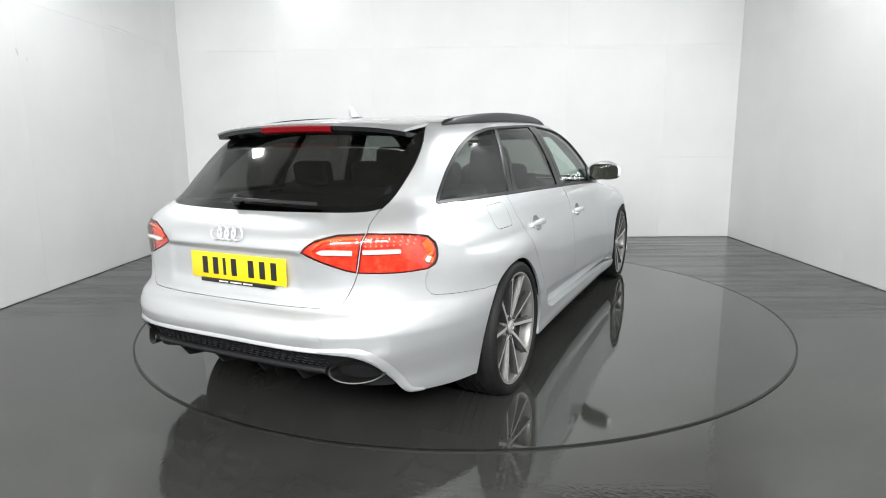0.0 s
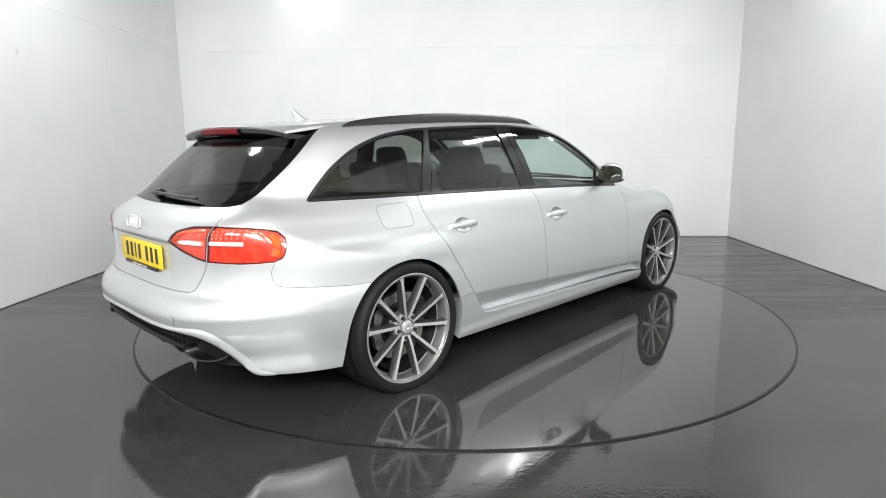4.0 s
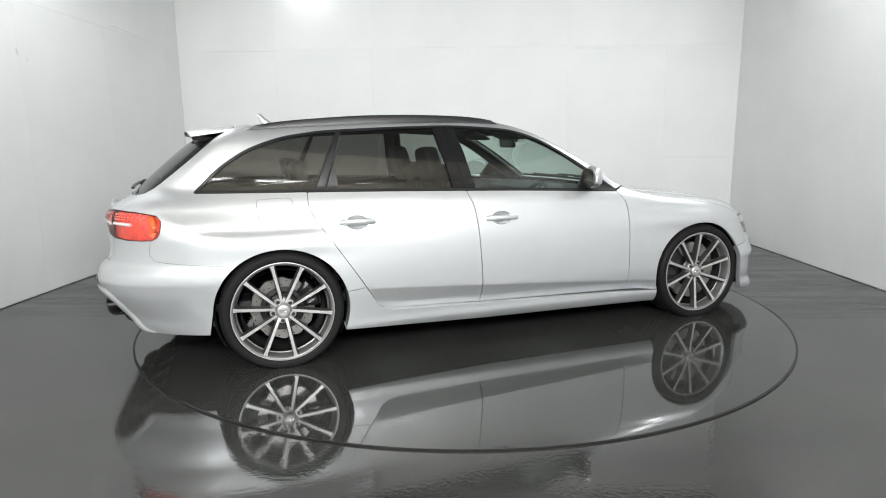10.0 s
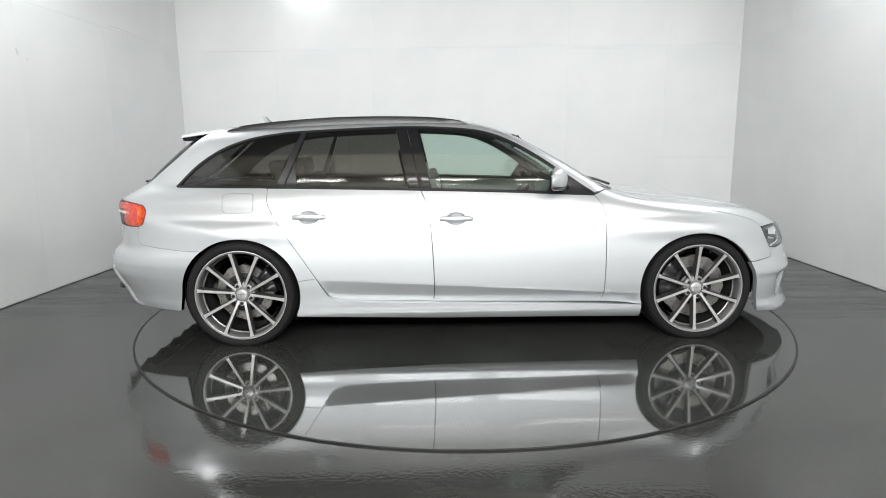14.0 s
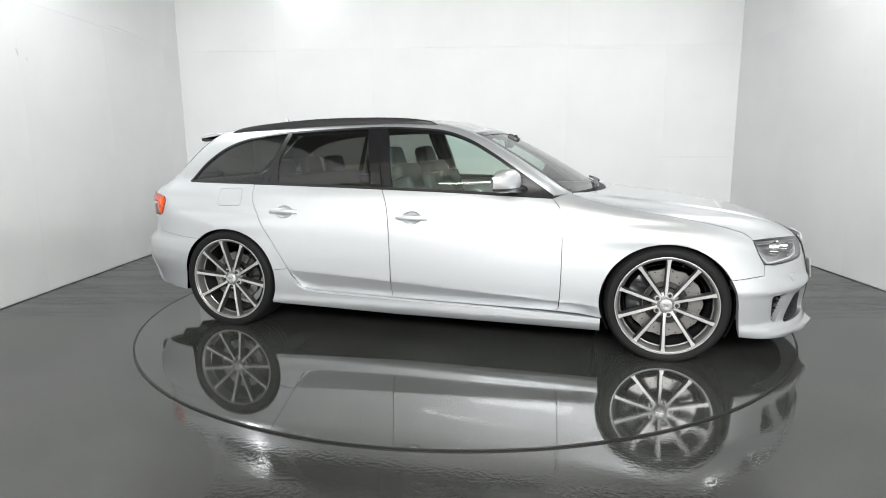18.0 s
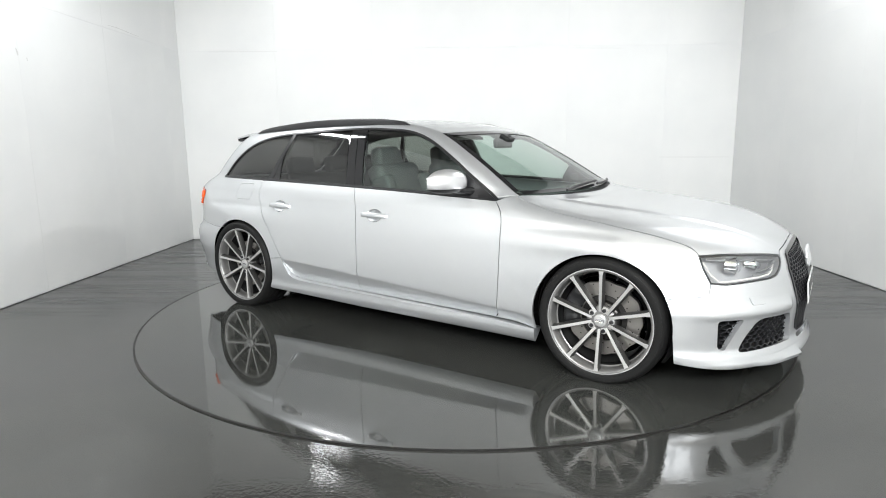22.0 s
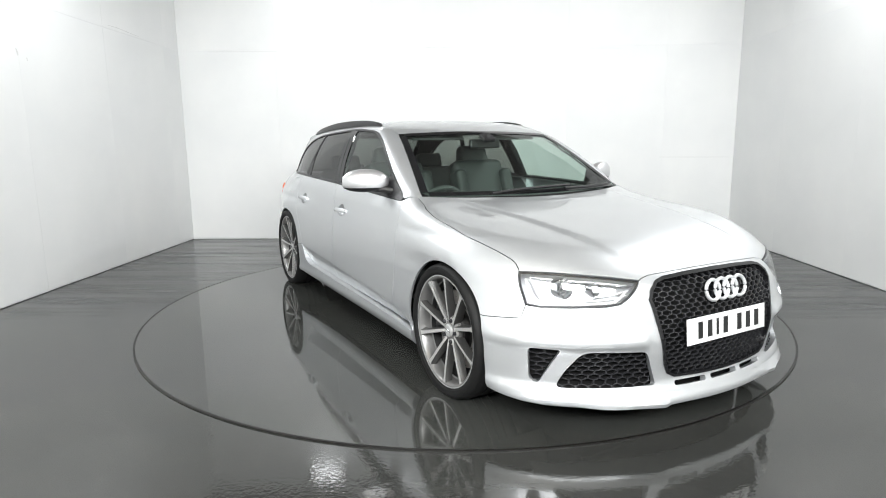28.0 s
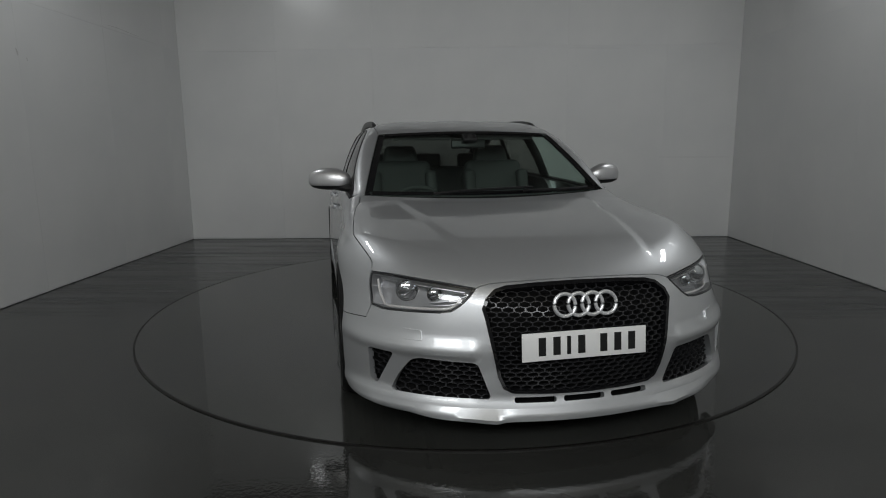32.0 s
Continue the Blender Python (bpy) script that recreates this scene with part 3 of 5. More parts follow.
# roof, bonnet and screens
scr_top = on_top([(.25, -.60), (.275, -.35), (.285, 0), (.275, .35), (.25, .60)], True)
scr_low = on_top([(.866, -.750), (.93, -.55), (.985, -.25), (1.0, 0), (.985, .25), (.93, .55), (.866, .750)], True)
cowl_low = on_top([(.868, -.752), (.955, -.55), (1.025, -.25), (1.045, 0), (1.025, .25), (.955, .55), (.868, .752)], True)
roof_rear = on_top([(-1.60, -.553), (-1.625, -.3), (-1.635, 0), (-1.625, .3), (-1.60, .553)], True)
left = np.array([1, -1, 1])
panel("roof", TOP, cat(scr_top[::-1] * 1, roof_edge, roof_rear, (roof_edge * left)[::-1]), PAINT, both=False, grid=.035)
panel("headlining", TOP, cat(scr_top[::-1] * 1, roof_edge, roof_rear, (roof_edge * left)[::-1]), BLACK_LINING, both=False, grid=.07, lift=-.03, depth=.001)
screen_loop = cat(a_line, scr_low, (a_line * left)[::-1], scr_top[::-1])
screen_chart = Flat((.62, 0, .78))
panel("windscreen", screen_chart, screen_loop, CLEAR, both=False, grid=.05, lift=-.003, depth=.004)
uv = inset(screen_chart.down(screen_loop), .002)
inner = inset(uv, .042)
panel("windscreen_border", screen_chart, uv, GLOSS_BLACK, both=False, holes=[inner], uv=True, grid=.05, lift=.0005, gap=.001, depth=.002)
hood_front = on_front([(-.414, .658), (-.36, .672), (-.2, .678), (0, .680), (.2, .678), (.36, .672), (.414, .658)], True)
bonnet_loop = cat(hood_edge, light_top, hood_front, (light_top * left)[::-1], (hood_edge * left)[::-1], cowl_low[::-1])
panel("bonnet", Flat((.5, 0, .86)), bonnet_loop, PAINT, both=False, gap=.002, grid=.022)
panel("scuttle", screen_chart, cat(scr_low, cowl_low[::-1]), PLASTIC, both=False, grid=.05, lift=-.012, gap=-.004)

# front bumper with its openings
grille_half = [(0, .669), (-.18, .667), (-.30, .661), (-.345, .651), (-.383, .622), (-.400, .585), (-.390, .543), (-.370, .430), (-.347, .319), (-.325, .270), (-.29, .251), (-.15, .246), (0, .244)]
grille_loop = on_front(grille_half + [(-y, z) for y, z in grille_half[-2:0:-1]] + grille_half[:1])[:-1]
VENT_OUT = [(-.831, .386), (-.738, .386), (-.80, .236), (-.824, .250)]
VENT_IN = [(-.672, .368), (-.64, .380), (-.428, .372), (-.372, .224), (-.748, .224), (-.715, .30)]
SLOTS = [(-.282, -.118), (-.085, .085), (.118, .282)]
vent_out = on_front(soft_box(VENT_OUT, .014, 3), step=.012)[:-1]
vent_in = on_front(soft_box(VENT_IN, .018, 3), step=.012)[:-1]
slots = [on_front(soft_box([(a, .229), (b, .229), (b, .211), (a, .211)], .008, 3))[:-1] for a, b in SLOTS]
low_lip = on_front([(-.80, .15), (-.6, .142), (-.3, .138), (0, .138), (.3, .138), (.6, .142), (.80, .15)])
bump_side = cat(on_side([(1.902, .552), (1.90, .50), (1.745, .484)]), on_side(arch(AXF, HUB, ARCH, 27, 2)), on_side([(1.769, .30), (1.780, .172), (1.95, .155)]))
bumper_loop = cat(hood_front[:len(hood_front) // 2 + 1][::-1], light_low, bump_side, low_lip, (bump_side * left)[::-1], (light_low * left)[::-1], hood_front[len(hood_front) // 2:][::-1])
ledge = [on_front([(sg * y, z) for y in np.linspace(.44, .86, 41)], step=9) for sg in (-1, 1) for z in (.392, .412, .431)]
front_bumper = panel("front_bumper", NOSE, bumper_loop, PAINT, both=False, holes=[grille_loop, vent_out, vent_out[::-1] * left, vent_in, vent_in[::-1] * left, *slots], gap=.0014, grid=.018, depth=.03, lines=ledge)[0]
for y0 in (-.665, .665):
    w = on_front(soft_box([(y0 - .037, .492), (y0 + .037, .492), (y0 + .037, .45), (y0 - .037, .45)], .01, 3))[:-1]
    part("washer_cover", panel_mesh("washer_cover", NOSE, w, lift=.006, gap=.001, depth=.007), PAINT, front_bumper)
# added black sheet that stands for the unlit depth behind the bumper's openings
part("bumper_shade_sheet", panel_mesh("bumper_shade_sheet", NOSE, bumper_loop, lift=-.075, gap=.05, grid=.06, depth=.002), DARK, front_bumper)

# splitter under the bumper
bm = bmesh.new()
lip_pts = on_front([(y, .15) for y in np.linspace(-.80, .80, 41)], step=9)
rows = []
for p in lip_pts:
    y = p[1]
    flare = (.020 + .016 * math.exp(-((abs(y) - .36) / .07) ** 2)) * min(1, max(0, (.80 - abs(y)) / .30))
    tip = 1 if abs(y) > .36 else .55
    p = p - np.array([.014 * (1 - min(1, (.80 - abs(y)) / .18)), 0, 0])
    lift = .022 * (1 - min(1, (.80 - abs(y)) / .22))
    rows.append([bm.verts.new(q) for q in ((p[0] - .002, y, .190), (p[0] + flare * tip * .45, y * 1.003, .172), (p[0] + flare * tip, y * 1.008, .156), (p[0] + flare * tip - .004, y * 1.008, .140 + lift), (p[0] - .10, y * .97, .134 + lift))])
for A, B in zip(rows, rows[1:]):
    for i in range(4):
        bm.faces.new((A[i], B[i], B[i + 1], A[i + 1]))
bmesh.ops.recalc_face_normals(bm, faces=bm.faces)
splitter = part("front_splitter", bm, PAINT, front_bumper)
splitter.data.shade_smooth()
splitter.data.set_sharp_from_angle(angle=radians(45))


def honeycomb(name, loop_yz, place, w, h, lift, parent, mat=None, bar=.18):
    """Open six-sided cells inside a (y, z) outline, laid on a surface by place."""
    poly = np.array(loop_yz, float)
    lo, hi = poly.min(0), poly.max(0)
    cells = []
    r = 0
    z = lo[1]
    while z < hi[1]:
        y = lo[0] + (w / 2 if r % 2 else 0)
        while y < hi[0]:
            cells.append((y, z))
            y += w
        z += h * .75
        r += 1
    cells = np.array(cells)
    cells = cells[inside_poly(cells, poly)]
    corner = [(0, .5), (.5, .25), (.5, -.25), (0, -.5), (-.5, -.25), (-.5, .25)]
    flat = np.array([[(cy + a * w * f, cz + b * h * f) for f in (1.0, 1 - bar) for a, b in corner] for cy, cz in cells]).reshape(-1, 2)
    P = place(flat)
    N = normals(P)
    P = (P + N * lift).reshape(-1, 12, 3)
    N = N.reshape(-1, 12, 3)
    verts, faces = [], []
    for p, n in zip(P, N):
        i = len(verts)
        verts += list(p) + list(p[6:] - n[6:] * .010)
        for k in range(6):
            j = (k + 1) % 6
            faces += [(i + k, i + j, i + 6 + j, i + 6 + k), (i + 6 + k, i + 6 + j, i + 12 + j, i + 12 + k)]
    me = bpy.data.meshes.new(name)
    me.from_pydata([tuple(v) for v in verts], [], faces)
    return part(name, me, mat or BLACK_TRIM, parent)


def to_front(q):
    return cast(np.stack([np.full(len(q), 3.0), q[:, 0], q[:, 1]], 1), np.array([-1.0, 0, 0]), 3.0)


def to_rear(q):
    return cast(np.stack([np.full(len(q), -3.2), q[:, 0], q[:, 1]], 1), np.array([1.0, 0, 0]), 3.0)


guv = NOSE.down(grille_loop)
ginner = inset(guv, .008)
grille = part("grille_surround", panel_mesh("grille_surround", NOSE, guv, holes=[ginner], uv=True, lift=.006, gap=-.002, grid=.02, depth=.03), GLOSS_BLACK, None, "gloss black grille surround")
gyz = [(p[1] * .982, (p[2] - .455) * .965 + .452) for p in grille_loop]
honeycomb("honeycomb_grille", gyz, to_front, .045, .0247, -.006, grille, GRILLE_BLACK, .13)
# black sheet in place of the shade behind the honeycomb
part("grille_shade_sheet", panel_mesh("grille_shade_sheet", NOSE, grille_loop, lift=-.05, gap=-.02, grid=.04, depth=.001), DARK, grille)
for loop, yz in ((vent_out, VENT_OUT), (vent_in, VENT_IN)):
    for s in (1, -1):
        l = loop if s == 1 else (loop * left)[::-1]
        # each vent's dark depth is a black sheet set behind its mesh
        bk = part("vent_shade_sheet", panel_mesh("vent_shade_sheet", NOSE, l, lift=-.05, gap=-.012, grid=.03, depth=.001), DARK, front_bumper)
        honeycomb("vent_mesh", [(y * s, z) for y, z in yz], to_front, .045, .0247, -.022, front_bumper, GRILLE_BLACK, .13)


BADGE = material("satin_chrome_badge", (.70, .71, .72), .30, .55)


def ring_emblem(x, z, radius, bar, step, facing, parent, tilt=0.0, y0=0.0):
    for k in range(4):
        bm = bmesh.new()
        c = Vector((0, y0 + (k - 1.5) * step, 0))
        tube(bm, [Vector((0, c.y + radius * math.cos(2 * math.pi * i / 36), radius * math.sin(2 * math.pi * i / 36))) for i in range(36)], bar, 8, True)
        bmesh.ops.transform(bm, matrix=pose(x, 0, z, 0, tilt), verts=bm.verts)
        ob = part("emblem_ring", bm, BADGE, parent, "chrome ring of the badge")
        ob.data.shade_smooth()


ring_emblem(2.254, .598, .0435, .0076, .0575, 1, grille, -12)


def number_plate(name, x, y, z, facing, tilt, mat, label):
    """A plate with plain bars in place of its characters."""
    bm = bmesh.new()
    box(bm, 0, 0, 0, .004, .52, .111, .0015)
    m = pose(x, y, z, 0, tilt)
    bmesh.ops.transform(bm, matrix=m, verts=bm.verts)
    ob = part(name, bm, mat, None, label)
    for k, gy in enumerate((-.178, -.118, -.068, -.015, .078, .138, .198)):
        bm = bmesh.new()
        w = .016 if k == 2 else .030
        box(bm, .0025 * facing, -gy * -facing, 0, .001, w, .072)
        bmesh.ops.transform(bm, matrix=m, verts=bm.verts)
        part("character_bar", bm, INK, ob)
    return ob


number_plate("front_number_plate", 2.279, -.008, .444, 1, -5, PLATE_W, "white number plate with black bars")
rear_plate = number_plate("rear_number_plate", -2.331, -.035, .726, -1, 0, PLATE_Y, "yellow number plate with black bars")
bm = box(bmesh.new(), -2.336, -.035, .664, .012, .40, .016, .002)
part("plate_holder", bm, BLACK_TRIM, rear_plate)
for y0, w0 in ((-.10, .05), (-.035, .06), (.035, .05)):
    part("lettering_bar", box(bmesh.new(), -2.3425, y0, .664, .001, w0, .005), PLATE_W, rear_plate)

# headlamps
BLADE = material("headlamp_blade", (.42, .42, .43), .3, .8)
BOWL = material("headlamp_bowl", (.50, .50, .51), .28, .75)
lens_loop = cat(light_top, light_low, on_side([(1.902, .552), (1.862, .625), (1.835, .690)]))
for s in (1, -1):
    L = lens_loop if s == 1 else (lens_loop * left)[::-1]
    hl = part("headlamp", panel_mesh("headlamp", NOSE, L, lift=-.065, gap=.0, grid=.03, depth=.001), BOWL, None, "clear headlamp with chrome reflectors")
    part("lens", panel_mesh("lens", NOSE, L, lift=.001, gap=.002, grid=.025, depth=.012), LENS, hl)
    uvl = inset(NOSE.down(L), .002)
    part("lens_edge", panel_mesh("lens_edge", NOSE, uvl, holes=[inset(uvl, .006)], uv=True, lift=-.002, gap=.0, grid=.02, depth=.004), BLACK_TRIM, hl)
    part("reflector_wall", panel_mesh("reflector_wall", NOSE, uvl, holes=[inset(uvl, .0045)], uv=True, lift=-.008, gap=.0, grid=.02, depth=.07), BOWL, hl)
    for cy, cz, r in ((.665, .626, .042), (.565, .622, .028)):
        p = to_front(np.array([(-cy, cz)]))[0]
        bm = lathe(bmesh.new(), [(.0005, .006), (r * .55, .004), (r * .8, -.002), (r * .9, -.012), (r, -.004), (r * 1.12, -.004), (r * 1.15, -.05)], segments=28)
        bmesh.ops.transform(bm, matrix=pose(p[0] - .045, p[1] * s, p[2], 0, 0, 90 + 180), verts=bm.verts)
        bmesh.ops.recalc_face_normals(bm, faces=bm.faces)
        part("projector", bm, CHROME, hl, "chrome projector with a glass eye").data.shade_smooth()
        bm = lathe(bmesh.new(), [(.0005, .014), (r * .5, .010), (r * .78, .0)], segments=20)
        bmesh.ops.transform(bm, matrix=pose(p[0] - .04, p[1] * s, p[2], 0, 0, 270), verts=bm.verts)
        part("projector_lens", bm, LENS, hl).data.shade_smooth()
    # bright strips: along the outer and lower edge, and inner blades
    for pts, r, mt in (([(-.795, .66), (-.79, .60), (-.775, .566), (-.70, .569), (-.58, .576), (-.52, .585), (-.475, .625)], .0055, WHITE_LENS),
                       ([(-.60, .600), (-.52, .612), (-.445, .642)], .0045, BLADE), ([(-.63, .585), (-.53, .594), (-.47, .61)], .004, BLADE),
                       ([(-.78, .672), (-.62, .668), (-.46, .652)], .0045, BLADE)):
        q = on_front(pts, True)
        q = q - normals(q) * .03
        bm = tube(bmesh.new(), [Vector(a * [1, s, 1]) for a in q], r, 8)
        part("light_strip", bm, mt, hl).data.shade_smooth()

# rear lamps, tailgate and rear bumper
gate_bottom = on_rear([(-.497, .597), (-.25, .595), (0, .594), (.25, .595), (.497, .597)])
glass_low = on_rear([(-.588, .968), (-.54, .957), (-.40, .953), (0, .950), (.40, .953), (.54, .957), (.588, .968)], True)
te = tail_edge
upper, lower = te[te[:, 2] > .968], te[te[:, 2] <= .968]
lamp_in = on_rear([(-.600, .8865), (-.505, .883), (-.424, .861), (-.385, .832), (-.365, .811), (-.400, .793), (-.447, .775), (-.536, .745), (-.574, .7355)])
gate_loop = cat(glass_low[::-1], lower, gate_low, gate_bottom, (gate_low * left)[::-1], (lower * left)[::-1])
lin_hole = cat(lamp_in, on_rear([(-.574, .7355), (-.600, .8865)]))[:-1]
gate_ledge = [on_rear([(y, z) for y in np.linspace(-.36, .36, 61)], step=9) for z in (.79, .807, .823)]
tailgate = panel("tailgate", TAILC, gate_loop, PAINT, both=False, holes=[lin_hole, (lin_hole * left)[::-1]], grid=.022, depth=.03, lines=gate_ledge)[0]
glass_loop = cat(upper, glass_low, (upper * left)[::-1], on_rear([(.553, 1.31), (0, 1.325), (-.553, 1.31)]))
gch = Flat((-.72, 0, .69))
rear_glass = part("rear_window", panel_mesh("rear_window", gch, glass_loop, lift=-.002, gap=.003, grid=.05, depth=.004), DEEP_TINT, tailgate, "dark privacy glass")
guv2 = inset(gch.down(glass_loop), .003)
part("window_border", panel_mesh("window_border", gch, guv2, holes=[inset(guv2, .035)], uv=True, lift=-.004, gap=.0, grid=.05, depth=.002), GLOSS_BLACK, tailgate)
part("tailgate_lining", panel_mesh("tailgate_lining", TAILC, gate_loop, lift=-.06, gap=.03, grid=.07, depth=.001), LEATHER, tailgate)
ring_emblem(-2.340, .869, .0275, .005, .0385, -1, tailgate, 12, .0)


def lamp(loop, holes_mat, s, inner):
    L = loop if s == 1 else (loop * left)[::-1]
    name = "tailgate_lamp" if inner else "rear_lamp"
    ob = part(name, panel_mesh(name, STERN, L, lift=-.012, gap=.001, grid=.02, depth=.02), RED_LENS, None, "red rear lamp with a pale strip")
    uvl = inset(STERN.down(L), .001)
    part("lamp_seal", panel_mesh("lamp_seal", STERN, uvl, holes=[inset(uvl, .0012)], uv=True, lift=.0015, gap=.0, grid=.02, depth=.012), DARK_RED, ob)
    part("lens", panel_mesh("lens", STERN, L, lift=.002, gap=.002, grid=.02, depth=.012), RED_GLASS, ob)
    return ob


RED_GLASS = glass("red_clear_lens", (.98, .78, .74))
lamp_out_loop = cat(lamp_top, lamp_end, lamp_low, on_rear([(-.58, .734), (-.605, .888)])[1:-1])
for s in (1, -1):
    ob = lamp(lamp_out_loop, None, s, False)
    q = on_rear([(-.60, .815), (-.66, .814), (-.71, .812)])
    n = normals(q)
    bm = tube(bmesh.new(), [Vector((a - b * .004) * [1, s, 1]) for a, b in zip(q, n)], .010, 8)
    part("pale_strip", bm, WHITE_LENS, ob)
    q = on_side([(-2.045, .845), (-2.03, .80), (-2.045, .755)], True)
    n = normals(q)
    bm = tube(bmesh.new(), [Vector((a - b * .006) * [1, s, 1]) for a, b in zip(q, n)], .021, 8)
    part("indicator", bm, ORANGE_LENS, ob, "orange indicator segment")
    for r in range(3):
        for k in range(9):
            y, z = -.61 - k * .0165, .868 - r * .015
            p = to_rear(np.array([(y, z)]))[0]
            m = normals(p[None])[0]
            bm = bmesh.new()
            bmesh.ops.create_icosphere(bm, subdivisions=1, radius=.0048, matrix=Matrix.Translation(Vector((p - m * .005) * [1, s, 1])))
            part("light_dot", bm, LED_PINK, ob)
    ob = lamp(lin_hole, None, s, True)
    q = on_rear([(-.43, .812), (-.50, .814), (-.565, .812)])
    n = normals(q)
    bm = tube(bmesh.new(), [Vector((a - b * .004) * [1, s, 1]) for a, b in zip(q, n)], [.004] + [.011] * (len(q) - 1), 8)
    part("pale_strip", bm, WHITE_LENS, ob)
    q = on_rear([(-.41, .822), (-.45, .855), (-.52, .868), (-.58, .869)], True)
    n = normals(q)
    part("light_bar", tube(bmesh.new(), [Vector((a - b * .006) * [1, s, 1]) for a, b in zip(q, n)], .008, 8), ORANGE_LENS, ob)

DIFF = [(-.763, .228), (-.728, .236), (-.708, .262), (-.685, .318), (-.652, .384), (-.60, .424), (-.52, .437), (-.3, .444)]
diff_top = on_rear(DIFF + [(0, .446)] + [(-y, z) for y, z in DIFF[::-1]], True)
bside = cat(on_side([(-2.049, .731), (-2.063, .69), (-2.062, .655), (-2.045, .629), (-1.98, .615), (-1.745, .594)], True), on_side(arch(AXR, HUB, ARCH, 130, 176)), on_side([(-1.780, .28), (-1.792, .216), (-1.95, .221), (-2.05, .227)]))
gl = gate_low[gate_low[:, 2] <= .736]
rear_loop = cat(gate_bottom[::-1], gl[::-1], lamp_low[::-1], bside, diff_top, (bside * left)[::-1], lamp_low * left, gl * left)
rear_bumper = panel("rear_bumper", STERN, rear_loop, PAINT, both=False, gap=.0006, grid=.018, depth=.03)[0]
diff_loop = cat(diff_top[np.abs(diff_top[:, 1]) < .695], on_rear([(.69, .27), (.5, .285), (.3, .305), (0, .305), (-.3, .305), (-.5, .285), (-.69, .27)]))
diffuser = part("diffuser", panel_mesh("diffuser", STERN, diff_loop, lift=-.02, gap=-.004, grid=.03, depth=.05), PLASTIC, rear_bumper, "black plastic diffuser with fins")
honeycomb("diffuser_mesh", [(-.50, .41), (.50, .41), (.47, .365), (-.47, .365)], to_rear, .034, .022, -.015, diffuser, PLASTIC, .16)
for y0 in (-.33, -.12, .12, .33):
    bm = bmesh.new()
    vs = [bm.verts.new(v) for v in ((-2.28, y0 - .006, .36), (-2.345, y0 - .006, .345), (-2.30, y0 - .006, .285), (-2.1, y0 - .006, .25), (-2.28, y0 + .006, .36), (-2.345, y0 + .006, .345), (-2.30, y0 + .006, .285), (-2.1, y0 + .006, .25))]
    for f in ((0, 1, 2, 3), (7, 6, 5, 4), (0, 4, 5, 1), (1, 5, 6, 2), (2, 6, 7, 3), (3, 7, 4, 0)):
        bm.faces.new([vs[k] for k in f])
    part("fin", bm, PLASTIC, diffuser)
lipq = on_rear([(y, .352) for y in np.linspace(-.47, .47, 31)], step=9)
bm = tube(bmesh.new(), [Vector(p) + Vector((.0, 0, 0)) for p in lipq], .014, 8)
part("diffuser_edge", bm, PLASTIC, diffuser)


def pipe_x(y):
    """The tailpipe's mouth follows the bumper's curve."""
    return -2.378 + 1.05 * (1 - math.sqrt(1 - (y / .945) ** 4))


for s in (-1, 1):
    bm = bmesh.new()
    prof = [(1.0, -.20), (1.0, 0.0), (.97, .006), (.90, .004), (.86, -.012), (.84, -.18)]
    rings = []
    for f, d in prof:
        rings.append([bm.verts.new((pipe_x(.583 + .100 * f * math.cos(2 * math.pi * i / 36) * s) - d, s * .585 + .100 * f * math.cos(2 * math.pi * i / 36), .352 + .046 * f * math.sin(2 * math.pi * i / 36) * (1.0 if f > .9 else .98))) for i in range(36)])
    for A, B in zip(rings, rings[1:]):
        for i in range(36):
            j = (i + 1) % 36
            bm.faces.new((A[i], A[j], B[j], B[i]))
    bm.faces.new(rings[-1])
    bmesh.ops.recalc_face_normals(bm, faces=bm.faces)
    part("exhaust_pipe", bm, DARK_CHROME, None, "large oval dark metal tailpipe").data.shade_smooth()
for s in (1, -1):
    # painted blade that sweeps down beside the tailpipe
    q = on_rear([(0, .447)] + DIFF[::-1], True, .015)
    n = normals(q)
    bm = bmesh.new()
    secs = []
    for k, (p, m) in enumerate(zip(q, n)):
        tan = q[min(k + 1, len(q) - 1)] - q[max(k - 1, 0)]
        w = -np.cross(tan / np.linalg.norm(tan), m)
        f = float(step01((abs(p[1]) - .45) / .2))
        e = .3 + .7 * min(1, (len(q) - 1 - k) / 5)
        secs.append([bm.verts.new(Vector((p + w * a * (.45 + .55 * f) * e + m * b * (.6 + .4 * f) * e) * [1, s, 1])) for a, b in ((-.004, -.02), (-.004, .009), (.003, .012), (.020, .007), (.036, -.003))])
    for A, B in zip(secs, secs[1:]):
        for i in range(4):
            bm.faces.new((A[i], B[i], B[i + 1], A[i + 1]))
    for A in (secs[0], secs[-1]):
        bm.faces.new(A)
    bmesh.ops.recalc_face_normals(bm, faces=bm.faces)
    part("bumper_blade", bm, PAINT, rear_bumper).data.set_sharp_from_angle(angle=radians(50))
ell = to_rear(np.array([(-.461 + .024 * math.cos(2 * math.pi * i / 24), .484 + .024 * math.sin(2 * math.pi * i / 24)) for i in range(24)]))
part("towing_cover", panel_mesh("towing_cover", STERN, ell, lift=.0015, gap=0, grid=.02, depth=.002), PAINT, rear_bumper)

